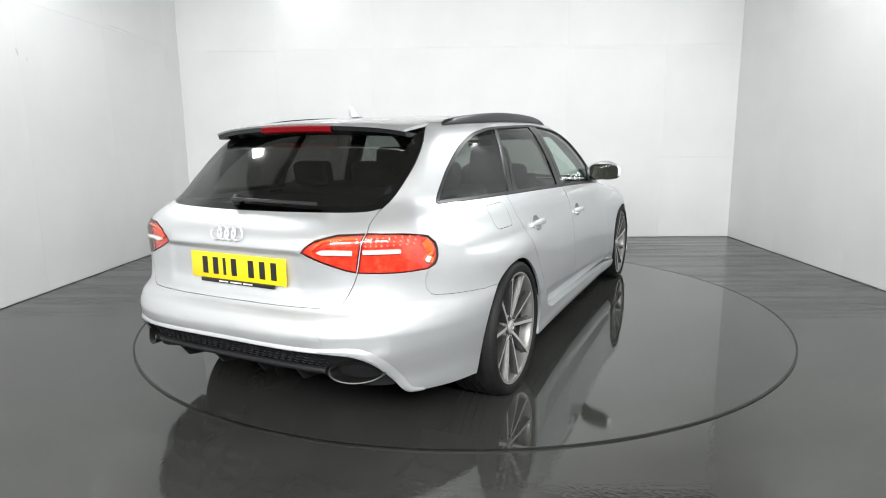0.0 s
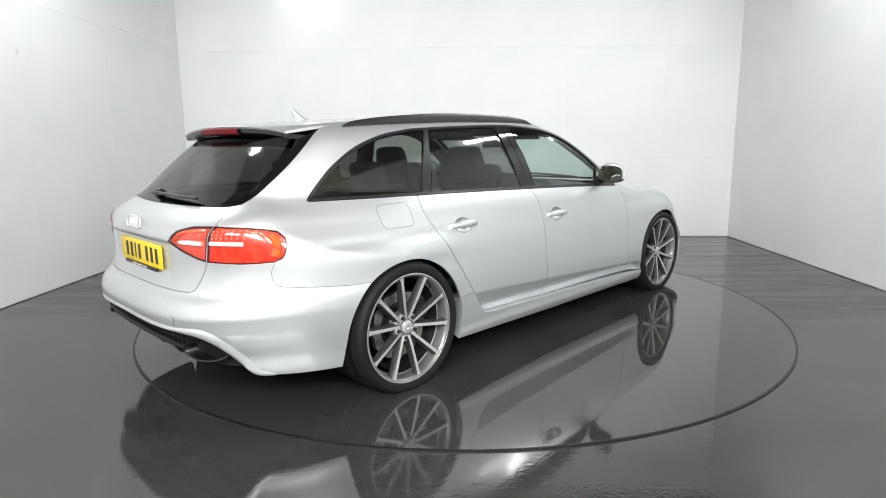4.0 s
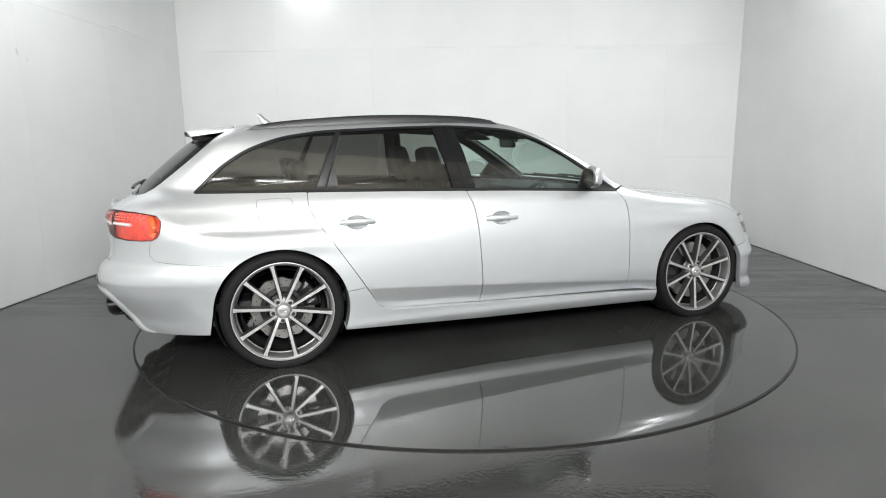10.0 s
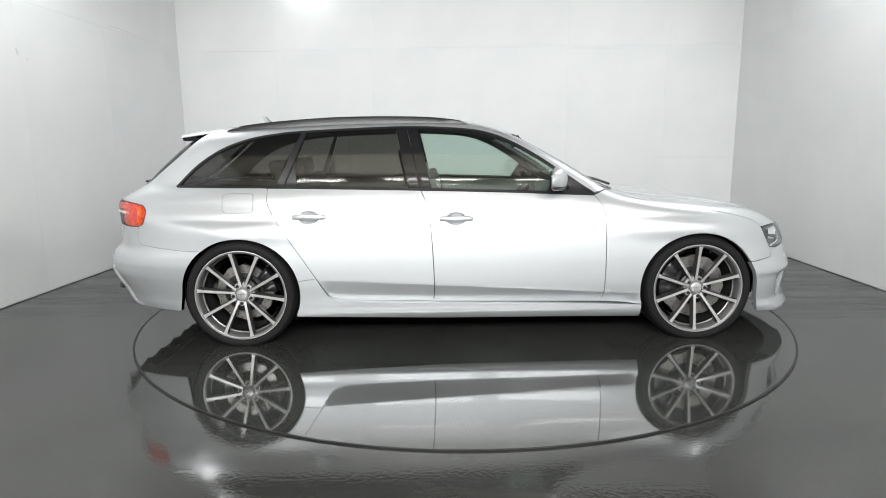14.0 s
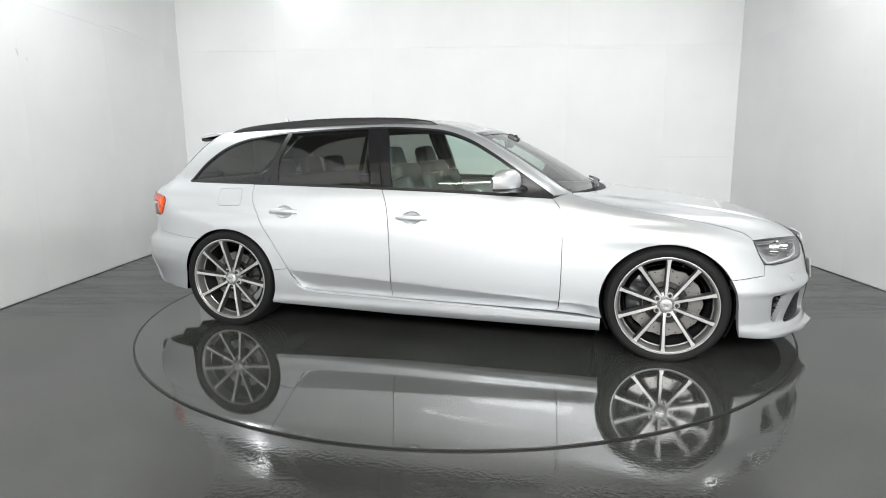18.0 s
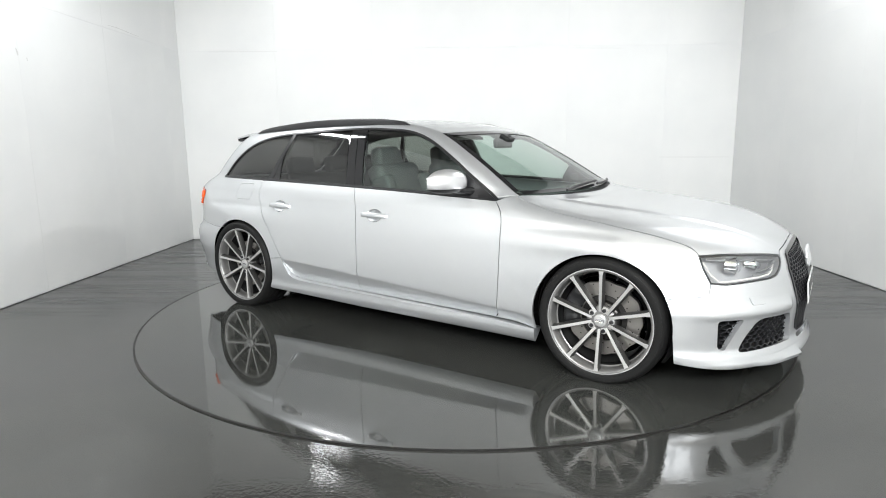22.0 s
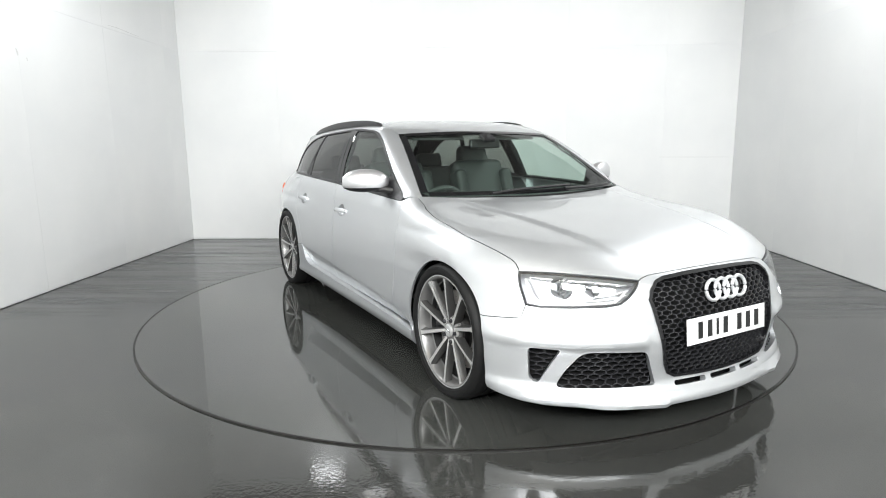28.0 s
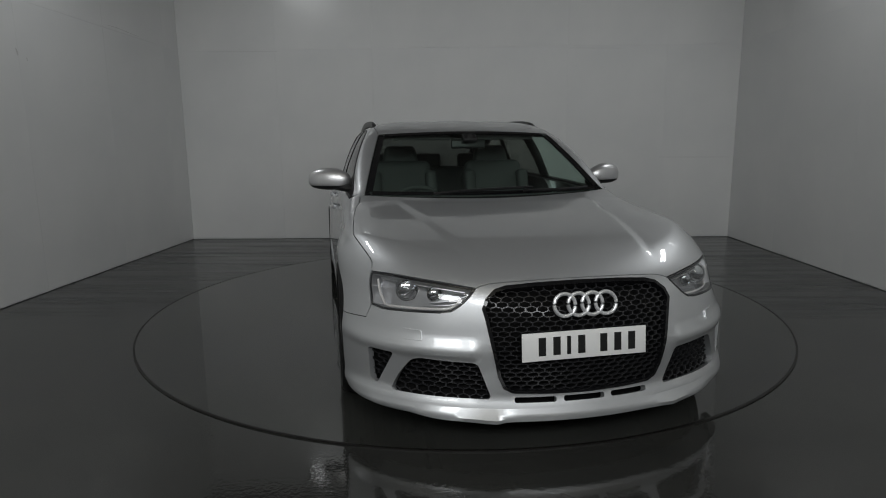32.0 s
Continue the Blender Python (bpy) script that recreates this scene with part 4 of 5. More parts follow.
# spoiler with its brake light
bm, bk = bmesh.new(), bmesh.new()
ra, rb = [], []
for y in np.linspace(-.555, .555, 37):
    e = (abs(y) / .555)
    xt = -1.895 + .20 * y * y
    x0 = -1.632 + .10 * y * y
    z0 = float(on_top([(x0, y), (x0, y)], step=9)[0][2]) + .0005
    zt = 1.318 - .075 * y * y - .012 * e ** 6
    xm, zm = x0 * .45 + xt * .55, z0 * .45 + zt * .55 + .004
    ra.append([bm.verts.new(v) for v in ((x0, y, z0 - .01), (x0, y, z0), (xm, y, zm), (xt + .012, y, zt + .0015), (xt, y, zt - .003), (xt + .006, y, zt - .011))])
    zb = zt - .052 + .018 * e ** 4
    rb.append([bk.verts.new(v) for v in ((xt + .007, y, zt - .010), (xt + .012, y, zt - .030), (xt + .045, y, zb), (x0 - .02, y, zb + .012))])
for R, B in ((ra, bm), (rb, bk)):
    for A, C in zip(R, R[1:]):
        for i in range(len(A) - 1):
            B.faces.new((A[i], C[i], C[i + 1], A[i + 1]))
    for A in (R[0], R[-1]):
        B.faces.new(A)
    bmesh.ops.recalc_face_normals(B, faces=B.faces)
spoiler = part("roof_spoiler", bm, PAINT, tailgate, "silver roof spoiler")
spoiler.data.shade_smooth()
spoiler.data.set_sharp_from_angle(angle=radians(40))
part("spoiler_underside", bk, GLOSS_BLACK, tailgate)
bm = bmesh.new()
rr = []
for y in np.linspace(-.205, .205, 15):
    xt, zt = -1.895 + .20 * y * y, 1.318 - .075 * y * y
    rr.append([bm.verts.new(v) for v in ((xt + .006, y, zt - .011), (xt - .002, y, zt - .016), (xt + .002, y, zt - .036), (xt + .02, y, zt - .044))])
for A, C in zip(rr, rr[1:]):
    for i in range(3):
        bm.faces.new((A[i], C[i], C[i + 1], A[i + 1]))
bmesh.ops.recalc_face_normals(bm, faces=bm.faces)
part("brake_light", bm, DARK_RED, tailgate, "dark red high brake light")
# rear wiper
gp = on_rear([(.10, .975), (.02, .977), (-.10, .975), (-.20, .972), (-.34, .968)], True)
gn = normals(gp)
part("rear_wiper", tube(bmesh.new(), [Vector(p + n * .022) for p, n in zip(gp, gn)], [.016] * 3 + [.011] * (len(gp) - 3), 8, False, .7), BLACK_TRIM, tailgate)
p0 = on_rear([(.10, .985), (.10, .985)])[0]
bm = bmesh.new()
bmesh.ops.create_uvsphere(bm, u_segments=14, v_segments=8, radius=.028, matrix=Matrix.Translation(Vector(p0)))
part("wiper_pivot", bm, BLACK_TRIM, tailgate)

# windows, pillars and trim
win_uv = SIDE.down(cat(win_top, belt))
trim_in = inset(win_uv, .017)
panel("window_trim", SIDE, win_uv, BLACK_TRIM, holes=[trim_in], uv=True, grid=.03, gap=.001, lift=.003, depth=.02)


def cut(poly, a, b, keep):
    """The part of a chart polygon on one side of the line through two side-view points."""
    A, B = SIDE.down(on_side([a, b], step=9))
    n = np.array([-(B - A)[1], (B - A)[0]]) * keep
    d = (poly - A) @ n
    out = []
    for i in range(len(poly)):
        j = (i + 1) % len(poly)
        if d[i] >= 0:
            out.append(poly[i])
        if d[i] * d[j] < 0:
            out.append(poly[i] + (poly[j] - poly[i]) * d[i] / (d[i] - d[j]))
    return np.array(out)


C1, C2 = ((-1.193, .97), (-1.044, 1.296)), ((-1.138, .969), (-1.005, 1.306))
B1, BM, B2 = ((-.385, .955), (-.455, 1.312)), ((-.302, .945), (-.385, 1.315)), ((-.235, .949), (-.318, 1.319))
M1 = ((.47, .93), (.55, 1.055))


def sided(poly, line):
    return 1 if len(cut(poly, *line, 1)) else -1


def between(l0, l1):
    p = trim_in
    if l0:
        p = cut(p, *l0, RIGHT)
    if l1:
        p = cut(p, *l1, -RIGHT)
    return p


probe = SIDE.down(on_side([(.3, 1.0), (.3, 1.0)], step=9))[0]
A0, B0 = SIDE.down(on_side([B1[0], B1[1]], step=9))
RIGHT = 1 if (probe - A0) @ np.array([-(B0 - A0)[1], (B0 - A0)[0]]) > 0 else -1
panel("quarter_window", SIDE, between(None, C1), TINT, uv=True, lift=-.003, gap=.0, grid=.05, depth=.004, label="dark privacy glass")
panel("pillar_cover", SIDE, between(C1, C2), BLACK_TRIM, uv=True, lift=.002, gap=.0005, depth=.02)
panel("rear_door_window", SIDE, between(C2, B1), TINT, uv=True, lift=-.004, gap=.0, grid=.05, depth=.004, label="dark privacy glass")
tri = on_side([(-1.132, .973), (-1.072, 1.125), (-1.060, .972), (-1.132, .973)])[:-1]
panel("window_divider", SIDE, tri, BLACK_TRIM, lift=.0015, gap=.0005, grid=.03, depth=.004)
panel("door_pillar_cover", SIDE, between(B1, BM), GLOSS_BLACK, uv=True, lift=.001, gap=.001, depth=.02)
panel("door_pillar_cover", SIDE, between(BM, B2), GLOSS_BLACK, uv=True, lift=.001, gap=.001, depth=.02)
panel("front_door_window", SIDE, between(B2, M1), CLEAR, uv=True, lift=-.004, gap=.0, grid=.05, depth=.004, label="faintly green clear glass")
panel("mirror_base_cover", SIDE, between(M1, None), BLACK_TRIM, uv=True, lift=.001, gap=.0005, depth=.02)

# roof rails and aerial
for s in (1, -1):
    pts = []
    xs = np.linspace(-1.53, .005, 31)
    base = on_top([(x, -.60 + .022 * max(0, (-x - .9) / .6) ** 2) for x in xs], step=9)
    bm = bmesh.new()
    rings = []
    for k, p in enumerate(base):
        t = k / 30
        h = .047 * min(1, (math.sin(math.pi * t)) ** .38) + .002
        half = .014
        rings.append([bm.verts.new(Vector((p[0], (p[1] + dy * half) * s, p[2] - .006 + dz * h))) for dy, dz in ((-1.3, 0), (-1.15, .7), (-.6, 1), (.5, 1), (1.05, .7), (1.2, 0))])
    for A, B in zip(rings, rings[1:]):
        for i in range(5):
            bm.faces.new((A[i], A[i + 1], B[i + 1], B[i]))
    bm.faces.new(rings[0])
    bm.faces.new(rings[-1])
    bmesh.ops.recalc_face_normals(bm, faces=bm.faces)
    part("roof_rail", bm, BLACK_TRIM, None, "black roof rail")
bm = bmesh.new()
rings = []
for t in np.linspace(0, 1, 9):
    w, z = .028 * (1 - t) ** .8 + .003, 1.362 + .062 * t
    x0, x1 = -1.43 - .028 * t, -1.33 - .098 * t ** .55
    rings.append([bm.verts.new(((x0 + x1) / 2 + (x1 - x0) / 2 * math.cos(a), w * math.sin(a), z)) for a in np.linspace(0, 2 * math.pi, 12, endpoint=False)])
for A, B in zip(rings, rings[1:]):
    for i in range(12):
        bm.faces.new((A[i], A[(i + 1) % 12], B[(i + 1) % 12], B[i]))
bm.faces.new(rings[-1])
part("roof_aerial", bm, PAINT, None, "silver fin aerial").data.shade_smooth()

# door mirrors
MIRROR_SHELL = material("satin_aluminium_shell", (.72, .72, .73), .36, .85)
for s in (1, -1):
    bm = bmesh.new()
    bmesh.ops.create_uvsphere(bm, u_segments=28, v_segments=18, radius=1.0)
    for v in bm.verts:
        x, y, z = v.co
        px = .068 * (abs(x) ** .8) * (1 if x > 0 else -.32)
        py = .132 * (1 if y > 0 else -1) * abs(y) ** .86
        pz = (.076 if z > 0 else .062) * (1 if z > 0 else -1) * abs(z) ** (.88 if z > 0 else .62)
        pz *= 1 - .18 * (py / .132 > 0) * abs(py / .132) ** 2
        v.co = (.503 + .044 * py / .132 + px - .018 * (py / .132) ** 2 * (px > 0), (-.940 + py) * s, 1.0 + pz)
    if s < 0:
        bmesh.ops.reverse_faces(bm, faces=bm.faces)
    low = bm.copy()
    bmesh.ops.bisect_plane(bm, geom=[*bm.verts, *bm.edges, *bm.faces], plane_co=(0, 0, .966), plane_no=(0, 0, -1), clear_outer=True)
    bmesh.ops.bisect_plane(low, geom=[*low.verts, *low.edges, *low.faces], plane_co=(0, 0, .9655), plane_no=(0, 0, 1), clear_outer=True)
    shell = part("door_mirror", bm, MIRROR_SHELL, None, "satin aluminium door mirror shell with black base")
    shell.data.shade_smooth()
    part("mirror_underside", low, BLACK_TRIM, shell).data.shade_smooth()
    bm = bmesh.new()
    rim = [bm.verts.new((.4800 + .0375 * math.copysign(abs(math.cos(a)) ** .6, math.cos(a)), (-.940 + .113 * math.copysign(abs(math.cos(a)) ** .6, math.cos(a))) * s, 1.0 + .056 * math.copysign(abs(math.sin(a)) ** .6, math.sin(a)))) for a in np.linspace(0, 2 * math.pi, 32, endpoint=False)]
    bm.faces.new(rim)
    part("mirror_glass", bm, MIRROR, shell, "mirror glass")
    bm = tube(bmesh.new(), [(.525, -.90 * s, .960), (.56, -.85 * s, .952), (.585, -.80 * s, .945)], [.030, .030, .034], 10, False, .8)
    part("mirror_arm", bm, BLACK_TRIM, shell).data.shade_smooth()

# wipers on the windscreen
for pts in ([(.988, -.36), (.975, -.2), (.962, .05), (.945, .25)], [(.984, .18), (.970, .35), (.936, .52), (.902, .62)]):
    q = on_top(pts, True)
    n = normals(q)
    part("windscreen_wiper", tube(bmesh.new(), [Vector(a + b * .018) for a, b in zip(q, n)], .009, 6), BLACK_TRIM, None, "black wiper arm and blade")

# ---- wheels, wells and underside ----
def wheel(cx, side, turn):
    """One wheel; side is -1 on the car's right. Outer face at y = 0, inwards positive, before placing."""
    yo = -.928
    place = Matrix.Translation((cx, yo * (1 if side < 0 else -1), HUB - .005)) @ (Matrix() if side < 0 else Matrix.Diagonal((1, -1, 1, 1)))

    def put(name, bm, mat, parent=None, label="", smooth=35):
        bmesh.ops.scale(bm, vec=(1.026, 1, 1.026), verts=bm.verts)
        bmesh.ops.transform(bm, matrix=place, verts=bm.verts)
        bmesh.ops.recalc_face_normals(bm, faces=bm.faces)
        return part(name, bm, mat, parent, label)

    rim = put("wheel", lathe(bmesh.new(), [(.268, .018), (.2735, .013), (.2735, .007), (.266, .0035), (.258, .006), (.2525, .016), (.249, .040), (.246, .066), (.240, .070)], segments=96), RIM_GREY, None, "grey alloy wheel with ten slim machined spokes in pairs")
    rim.data.shade_smooth()
    rim.data.set_sharp_from_angle(angle=radians(50))
    # deep part of the barrel, coloured near black for its shade and dirt
    put("rim_barrel", lathe(bmesh.new(), [(.240, .070), (.234, .11), (.232, .2), (.245, .235), (.266, .24), (.26, .25), (.225, .24), (.215, .15), (.222, .06)], segments=72), BARREL, rim)
    put("rim_lip", lathe(bmesh.new(), [(.2740, .010), (.2740, .0055), (.2690, .0028), (.2660, .003), (.2640, .0052)], segments=96), RIM_EDGE, rim)
    R = .3295
    tread = [(R - .0065, .030), (R - .001, .040), (R, .050), (R, .082), (R - .007, .083), (R - .007, .090), (R, .091), (R, .125), (R - .007, .126), (R - .007, .134), (R, .135), (R, .17), (R - .007, .171), (R - .007, .178), (R, .179), (R, .205), (R - .004, .225), (R - .014, .243)]
    tyre = put("tyre", lathe(bmesh.new(), [(.262, .022), (.268, .006), (.272, .001), (.277, -.001), (.2785, -.0045), (.290, -.008), (.303, -.0065), (.3035, -.0052), (.307, -.0045), (.3075, -.0056), (.315, .001), (.3215, .013), (.323, .020), *tread, (.295, .262), (.27, .258), (.262, .24)], segments=96), TYRE, rim, "black low-profile tyre")
    for v in tyre.data.vertices:      # flattened where it stands
        v.co.z = max(v.co.z, .0005)
    for k in range(5):
        for e in (-1, 1):
            mid = turn + 72 * k
            p0 = Vector((math.cos(radians(mid + e * 12)) * .046, 0, math.sin(radians(mid + e * 12)) * .046))
            p1 = Vector((math.cos(radians(mid + e * 17.6)) * .2625, 0, math.sin(radians(mid + e * 17.6)) * .2625))
            along = (p1 - p0).normalized()
            u = Vector((-along.z, 0, along.x)) * e      # points away from the pair's middle line
            bm = bmesh.new()
            secs = []
            for t in np.linspace(0, 1, 9):
                c = p0 + (p1 - p0) * t
                w = .0098 + .0022 * t + .007 * max(0, t - .90) / .10
                y = .036 - .030 * t ** .75
                d = .048 - .016 * t
                secs.append([bm.verts.new(c + u * q * w + Vector((0, y + z, 0))) for q, z in ((-.62, .0008), (.78, 0), (.90, .002), (1.15, .018), (1.15, d), (-1.3, d), (-1.3, .022), (-.74, .003))])
            for A, B in zip(secs, secs[1:]):
                for i in range(8):
                    j = (i + 1) % 8
                    f = bm.faces.new((A[i], A[j], B[j], B[i]))
                    f.material_index = 0 if i == 0 else 1
            bm.faces.new(secs[0]).material_index = 1
            bm.faces.new(secs[-1]).material_index = 1
            ob = put("spoke", bm, MACHINED, rim)
            ob.data.materials.append(TITAN)
    put("hub", lathe(bmesh.new(), [(.0005, .036), (.034, .036), (.045, .038), (.062, .041), (.072, .048), (.075, .060), (.068, .09)], segments=40), RIM_GREY, rim)
    put("hub_cap", lathe(bmesh.new(), [(.0005, .024), (.022, .0245), (.029, .0265), (.0325, .030), (.033, .045)], segments=32), RIM_EDGE, rim, "round satin hub cap").data.shade_smooth()
    for k in range(4):
        put("cap_ring", tube(bmesh.new(), [((k - 1.5) * .0092 + .0068 * math.cos(a), .0238, .0068 * math.sin(a)) for a in np.linspace(0, 2 * math.pi, 16, endpoint=False)], .0011, 5, True), CHROME, rim)
    for k in range(5):
        a = radians(turn + 36 + 72 * k)
        bm = lathe(bmesh.new(), [(.0005, .032), (.0045, .032), (.0055, .027), (.0088, .027), (.0098, .030), (.0098, .055)], segments=12)
        bmesh.ops.translate(bm, verts=bm.verts, vec=(.055 * math.cos(a), 0, .055 * math.sin(a)))
        put("wheel_bolt", bm, BOLT, rim)
        bm = lathe(bmesh.new(), [(.0105, .0365), (.0150, .0365), (.0165, .038), (.0165, .05)], segments=18)
        bmesh.ops.translate(bm, verts=bm.verts, vec=(.055 * math.cos(a), 0, .055 * math.sin(a)))
        put("bolt_seat", bm, MACHINED, rim)
    bm = bmesh.new()
    n = 96
    big = .190 if cx > 0 else .168
    rings = []
    for r, y, wob in ((.118, .098, 0), (.120, .092, 0), (big, .092, 1), (big, .122, 1), (.118, .12, 0)):
        rings.append([bm.verts.new(((r + wob * .0045 * math.cos(12 * 2 * math.pi * i / n)) * math.cos(2 * math.pi * i / n), y, (r + wob * .0045 * math.cos(12 * 2 * math.pi * i / n)) * math.sin(2 * math.pi * i / n))) for i in range(n)])
    for A, B in zip(rings, rings[1:]):
        for i in range(n):
            j = (i + 1) % n
            bm.faces.new((A[i], A[j], B[j], B[i]))
    put("brake_disc", bm, DISC, rim, "drilled steel brake disc with a wavy edge")
    put("disc_bell", lathe(bmesh.new(), [(.0005, .066), (.078, .066), (.086, .072), (.092, .098), (.1185, .101)], segments=40), DARK_CHROME, rim, "dark disc bell")
    bm = bmesh.new()
    for k in range(36):
        a, r = radians(360 / 36 * k), (.132, (.132 + big - .012) / 2, big - .012)[k % 3]
        c = bmesh.ops.create_circle(bm, segments=7, radius=.0036, cap_ends=True)
        bmesh.ops.transform(bm, matrix=Matrix.Translation((r * math.cos(a), .0915, r * math.sin(a))) @ Euler((radians(90), 0, 0)).to_matrix().to_4x4(), verts=c["verts"])
    tagged(put("drill_holes", bm, DARK, rim), kind="stuff")
    # caliper of several blocks: bridge, two pistons' bulges and a pin
    a_mid = 163 if cx > 0 else 25
    half, r0, r1 = (36, .118, .214) if cx > 0 else (24, .112, .196)
    bm = bmesh.new()
    secs = []
    for t in np.linspace(-1, 1, 13):
        a = radians(a_mid + half * t)
        swell = .006 * math.cos(3 * math.pi * t) - .010 * abs(t) ** 6
        secs.append([bm.verts.new((r * math.cos(a), y, r * math.sin(a))) for r, y in ((r0 + .006, .084), (r0 + .02, .074 - swell), (r1 - .028, .070 - swell), (r1 - .006, .078), (r1, .09), (r1, .14), (r0, .14))])
    for A, B in zip(secs, secs[1:]):
        for i in range(7):
            bm.faces.new((A[i], A[(i + 1) % 7], B[(i + 1) % 7], B[i]))
    bm.faces.new(secs[0])
    bm.faces.new(secs[-1])
    put("brake_caliper", bm, CALIPER, rim, "black brake caliper")
    va = radians(turn - 36)
    put("valve", tube(bmesh.new(), [(.246 * math.cos(va), .046, .246 * math.sin(va)), (.226 * math.cos(va), .034, .226 * math.sin(va))], .0042, 6), BLACK_TRIM, rim)
    # the well behind it
    bm = bmesh.new()
    rows = []
    for a in np.linspace(-30, 210, 31):
        c, s_ = math.cos(radians(a)), math.sin(radians(a))
        rows.append([bm.verts.new((cx + r * c, side * y, HUB + r * s_)) for r, y in ((.352, .87), (.368, .85), (.372, .56), (.05, .56))])
    for A, B in zip(rows, rows[1:]):
        for i in range(3):
            bm.faces.new((A[i], B[i], B[i + 1], A[i + 1]))
    part("wheel_arch_liner", bm, DARK, None, "black wheel arch liner")


for ax, tn in ((AXF, 107), (AXR, 83)):
    wheel(ax, -1, tn)
    wheel(ax, 1, 180 - tn)

part("underbody", box(bmesh.new(), 0, 0, .22, 2.0, 1.66, .10, .02), DARK, None, "black underbody")
part("underbody_front", box(bmesh.new(), 1.50, 0, .25, .95, 1.06, .14, .02), DARK)
part("underbody_rear", box(bmesh.new(), -1.58, 0, .32, 1.10, 1.06, .10, .02), DARK)
part("silencer", box(bmesh.new(), -2.06, 0, .345, .26, .9, .10, .04), DARK_CHROME)

# ---- inside the car ----
def cushion(name, parent, mat, c, size, turn=None, bevel=.04):
    bm = box(bmesh.new(), 0, 0, 0, *size)
    bmesh.ops.bevel(bm, geom=list(bm.edges), offset=bevel, segments=4, affect="EDGES", profile=.6)
    bmesh.ops.transform(bm, matrix=Matrix.Translation(c) @ (turn or Matrix()), verts=bm.verts)
    ob = part(name, bm, mat, parent)
    ob.data.shade_smooth()
    return ob


def tilt(deg):
    return Euler((0, radians(deg), 0)).to_matrix().to_4x4()


for y in (-.37, .37):
    seat = cushion("front_seat", None, LEATHER, (.02, y, .50), (.50, .50, .16), tilt(-6), .06)
    seat["label"] = "dark leather sports seat with side bolsters"
    cushion("backrest", seat, LEATHER, (-.26, y, .80), (.15, .46, .58), tilt(-18), .065)
    for s in (-1, 1):
        cushion("bolster", seat, LEATHER, (-.20, y + s * .215, .78), (.17, .09, .46), tilt(-18), .04)
    hr = cushion("headrest", seat, LEATHER, (-.385, y, 1.075), (.10, .30, .25), tilt(-14), .045)
    for v in hr.data.vertices:
        v.co.y = y + (v.co.y - y) * (1.12 - .34 * max(0, min(1, (v.co.z - .96) / .24)))
bench = cushion("rear_bench", None, LEATHER, (-.86, 0, .50), (.50, 1.32, .16), tilt(-6), .06)
cushion("backrest", bench, LEATHER, (-1.12, 0, .76), (.15, 1.34, .50), tilt(-22), .06)
for y in (-.42, 0, .42):
    cushion("headrest", bench, LEATHER, (-1.245, y, 1.055), (.09, .25, .14), tilt(-12), .04)
    for s in (-1, 1):
        part("headrest_post", tube(bmesh.new(), [(-1.21, y + s * .05, .94), (-1.235, y + s * .05, 1.02)], .006, 6), CHROME, bench)
dash_pts = [(.52, .62), (.50, .78), (.54, .86), (.66, .895), (.98, .89), (1.0, .6)]
bm = bmesh.new()
rows = []
for y in np.linspace(-.74, .74, 25):
    hump = .035 * math.exp(-((y + .37) / .16) ** 2)
    rows.append([bm.verts.new((x, y, z + (hump if 1 <= k <= 3 else 0))) for k, (x, z) in enumerate(dash_pts)])
for A, B in zip(rows, rows[1:]):
    for i in range(len(dash_pts) - 1):
        bm.faces.new((A[i], A[i + 1], B[i + 1], B[i]))
bmesh.ops.recalc_face_normals(bm, faces=bm.faces)
part("dashboard", bm, DASH, None, "dark grey dashboard").data.shade_smooth()
wheel_m = Matrix.Translation((.38, -.37, .775)) @ Euler((0, radians(-64), 0)).to_matrix().to_4x4()
bm = tube(bmesh.new(), [wheel_m @ Vector((.18 * math.cos(a), .18 * math.sin(a), 0)) for a in np.linspace(0, 2 * math.pi, 40, endpoint=False)], .016, 8, True)
sw = part("steering_wheel", bm, LEATHER, None, "black leather steering wheel")
sw.data.shade_smooth()
for a in (0, 180, 270):
    part("wheel_spoke", tube(bmesh.new(), [wheel_m @ Vector((.04 * math.cos(radians(a + 90)), .04 * math.sin(radians(a + 90)), 0)), wheel_m @ Vector((.17 * math.cos(radians(a + 90)), .17 * math.sin(radians(a + 90)), 0))], .016, 6, False, .5), LEATHER, sw)
cushion("wheel_boss", sw, LEATHER, (.39, -.37, .775), (.05, .12, .11), tilt(26), .02)
im = cushion("inside_mirror", None, BLACK_TRIM, (.36, 0, 1.215), (.03, .24, .062), tilt(-8), .014)
part("mirror_mount", tube(bmesh.new(), [(.37, 0, 1.24), (.42, 0, 1.262)], .018, 8), BLACK_TRIM, im)
cushion("sensor_box", im, BLACK_TRIM, (.395, 0, 1.255), (.08, .09, .03), tilt(28), .01)
part("cabin_floor", box(bmesh.new(), -.55, 0, .33, 2.7, 1.5, .05), LEATHER)
part("bulkhead", box(bmesh.new(), .98, 0, .55, .03, 1.50, .62), DARK)
part("engine_shelf", box(bmesh.new(), 1.5, 0, .55, 1.0, 1.06, .10), DARK)
part("boot_floor", box(bmesh.new(), -1.80, 0, .62, .86, 1.06, .03), LEATHER)
part("centre_console", box(bmesh.new(), .15, 0, .55, .8, .24, .24, .03), DASH)
for s in (-1, 1):
    part("boot_side", box(bmesh.new(), -1.72, s * .56, .78, .80, .04, .34, .01), LEATHER)
part("load_cover", box(bmesh.new(), -1.66, 0, .925, .76, 1.16, .012), LEATHER)
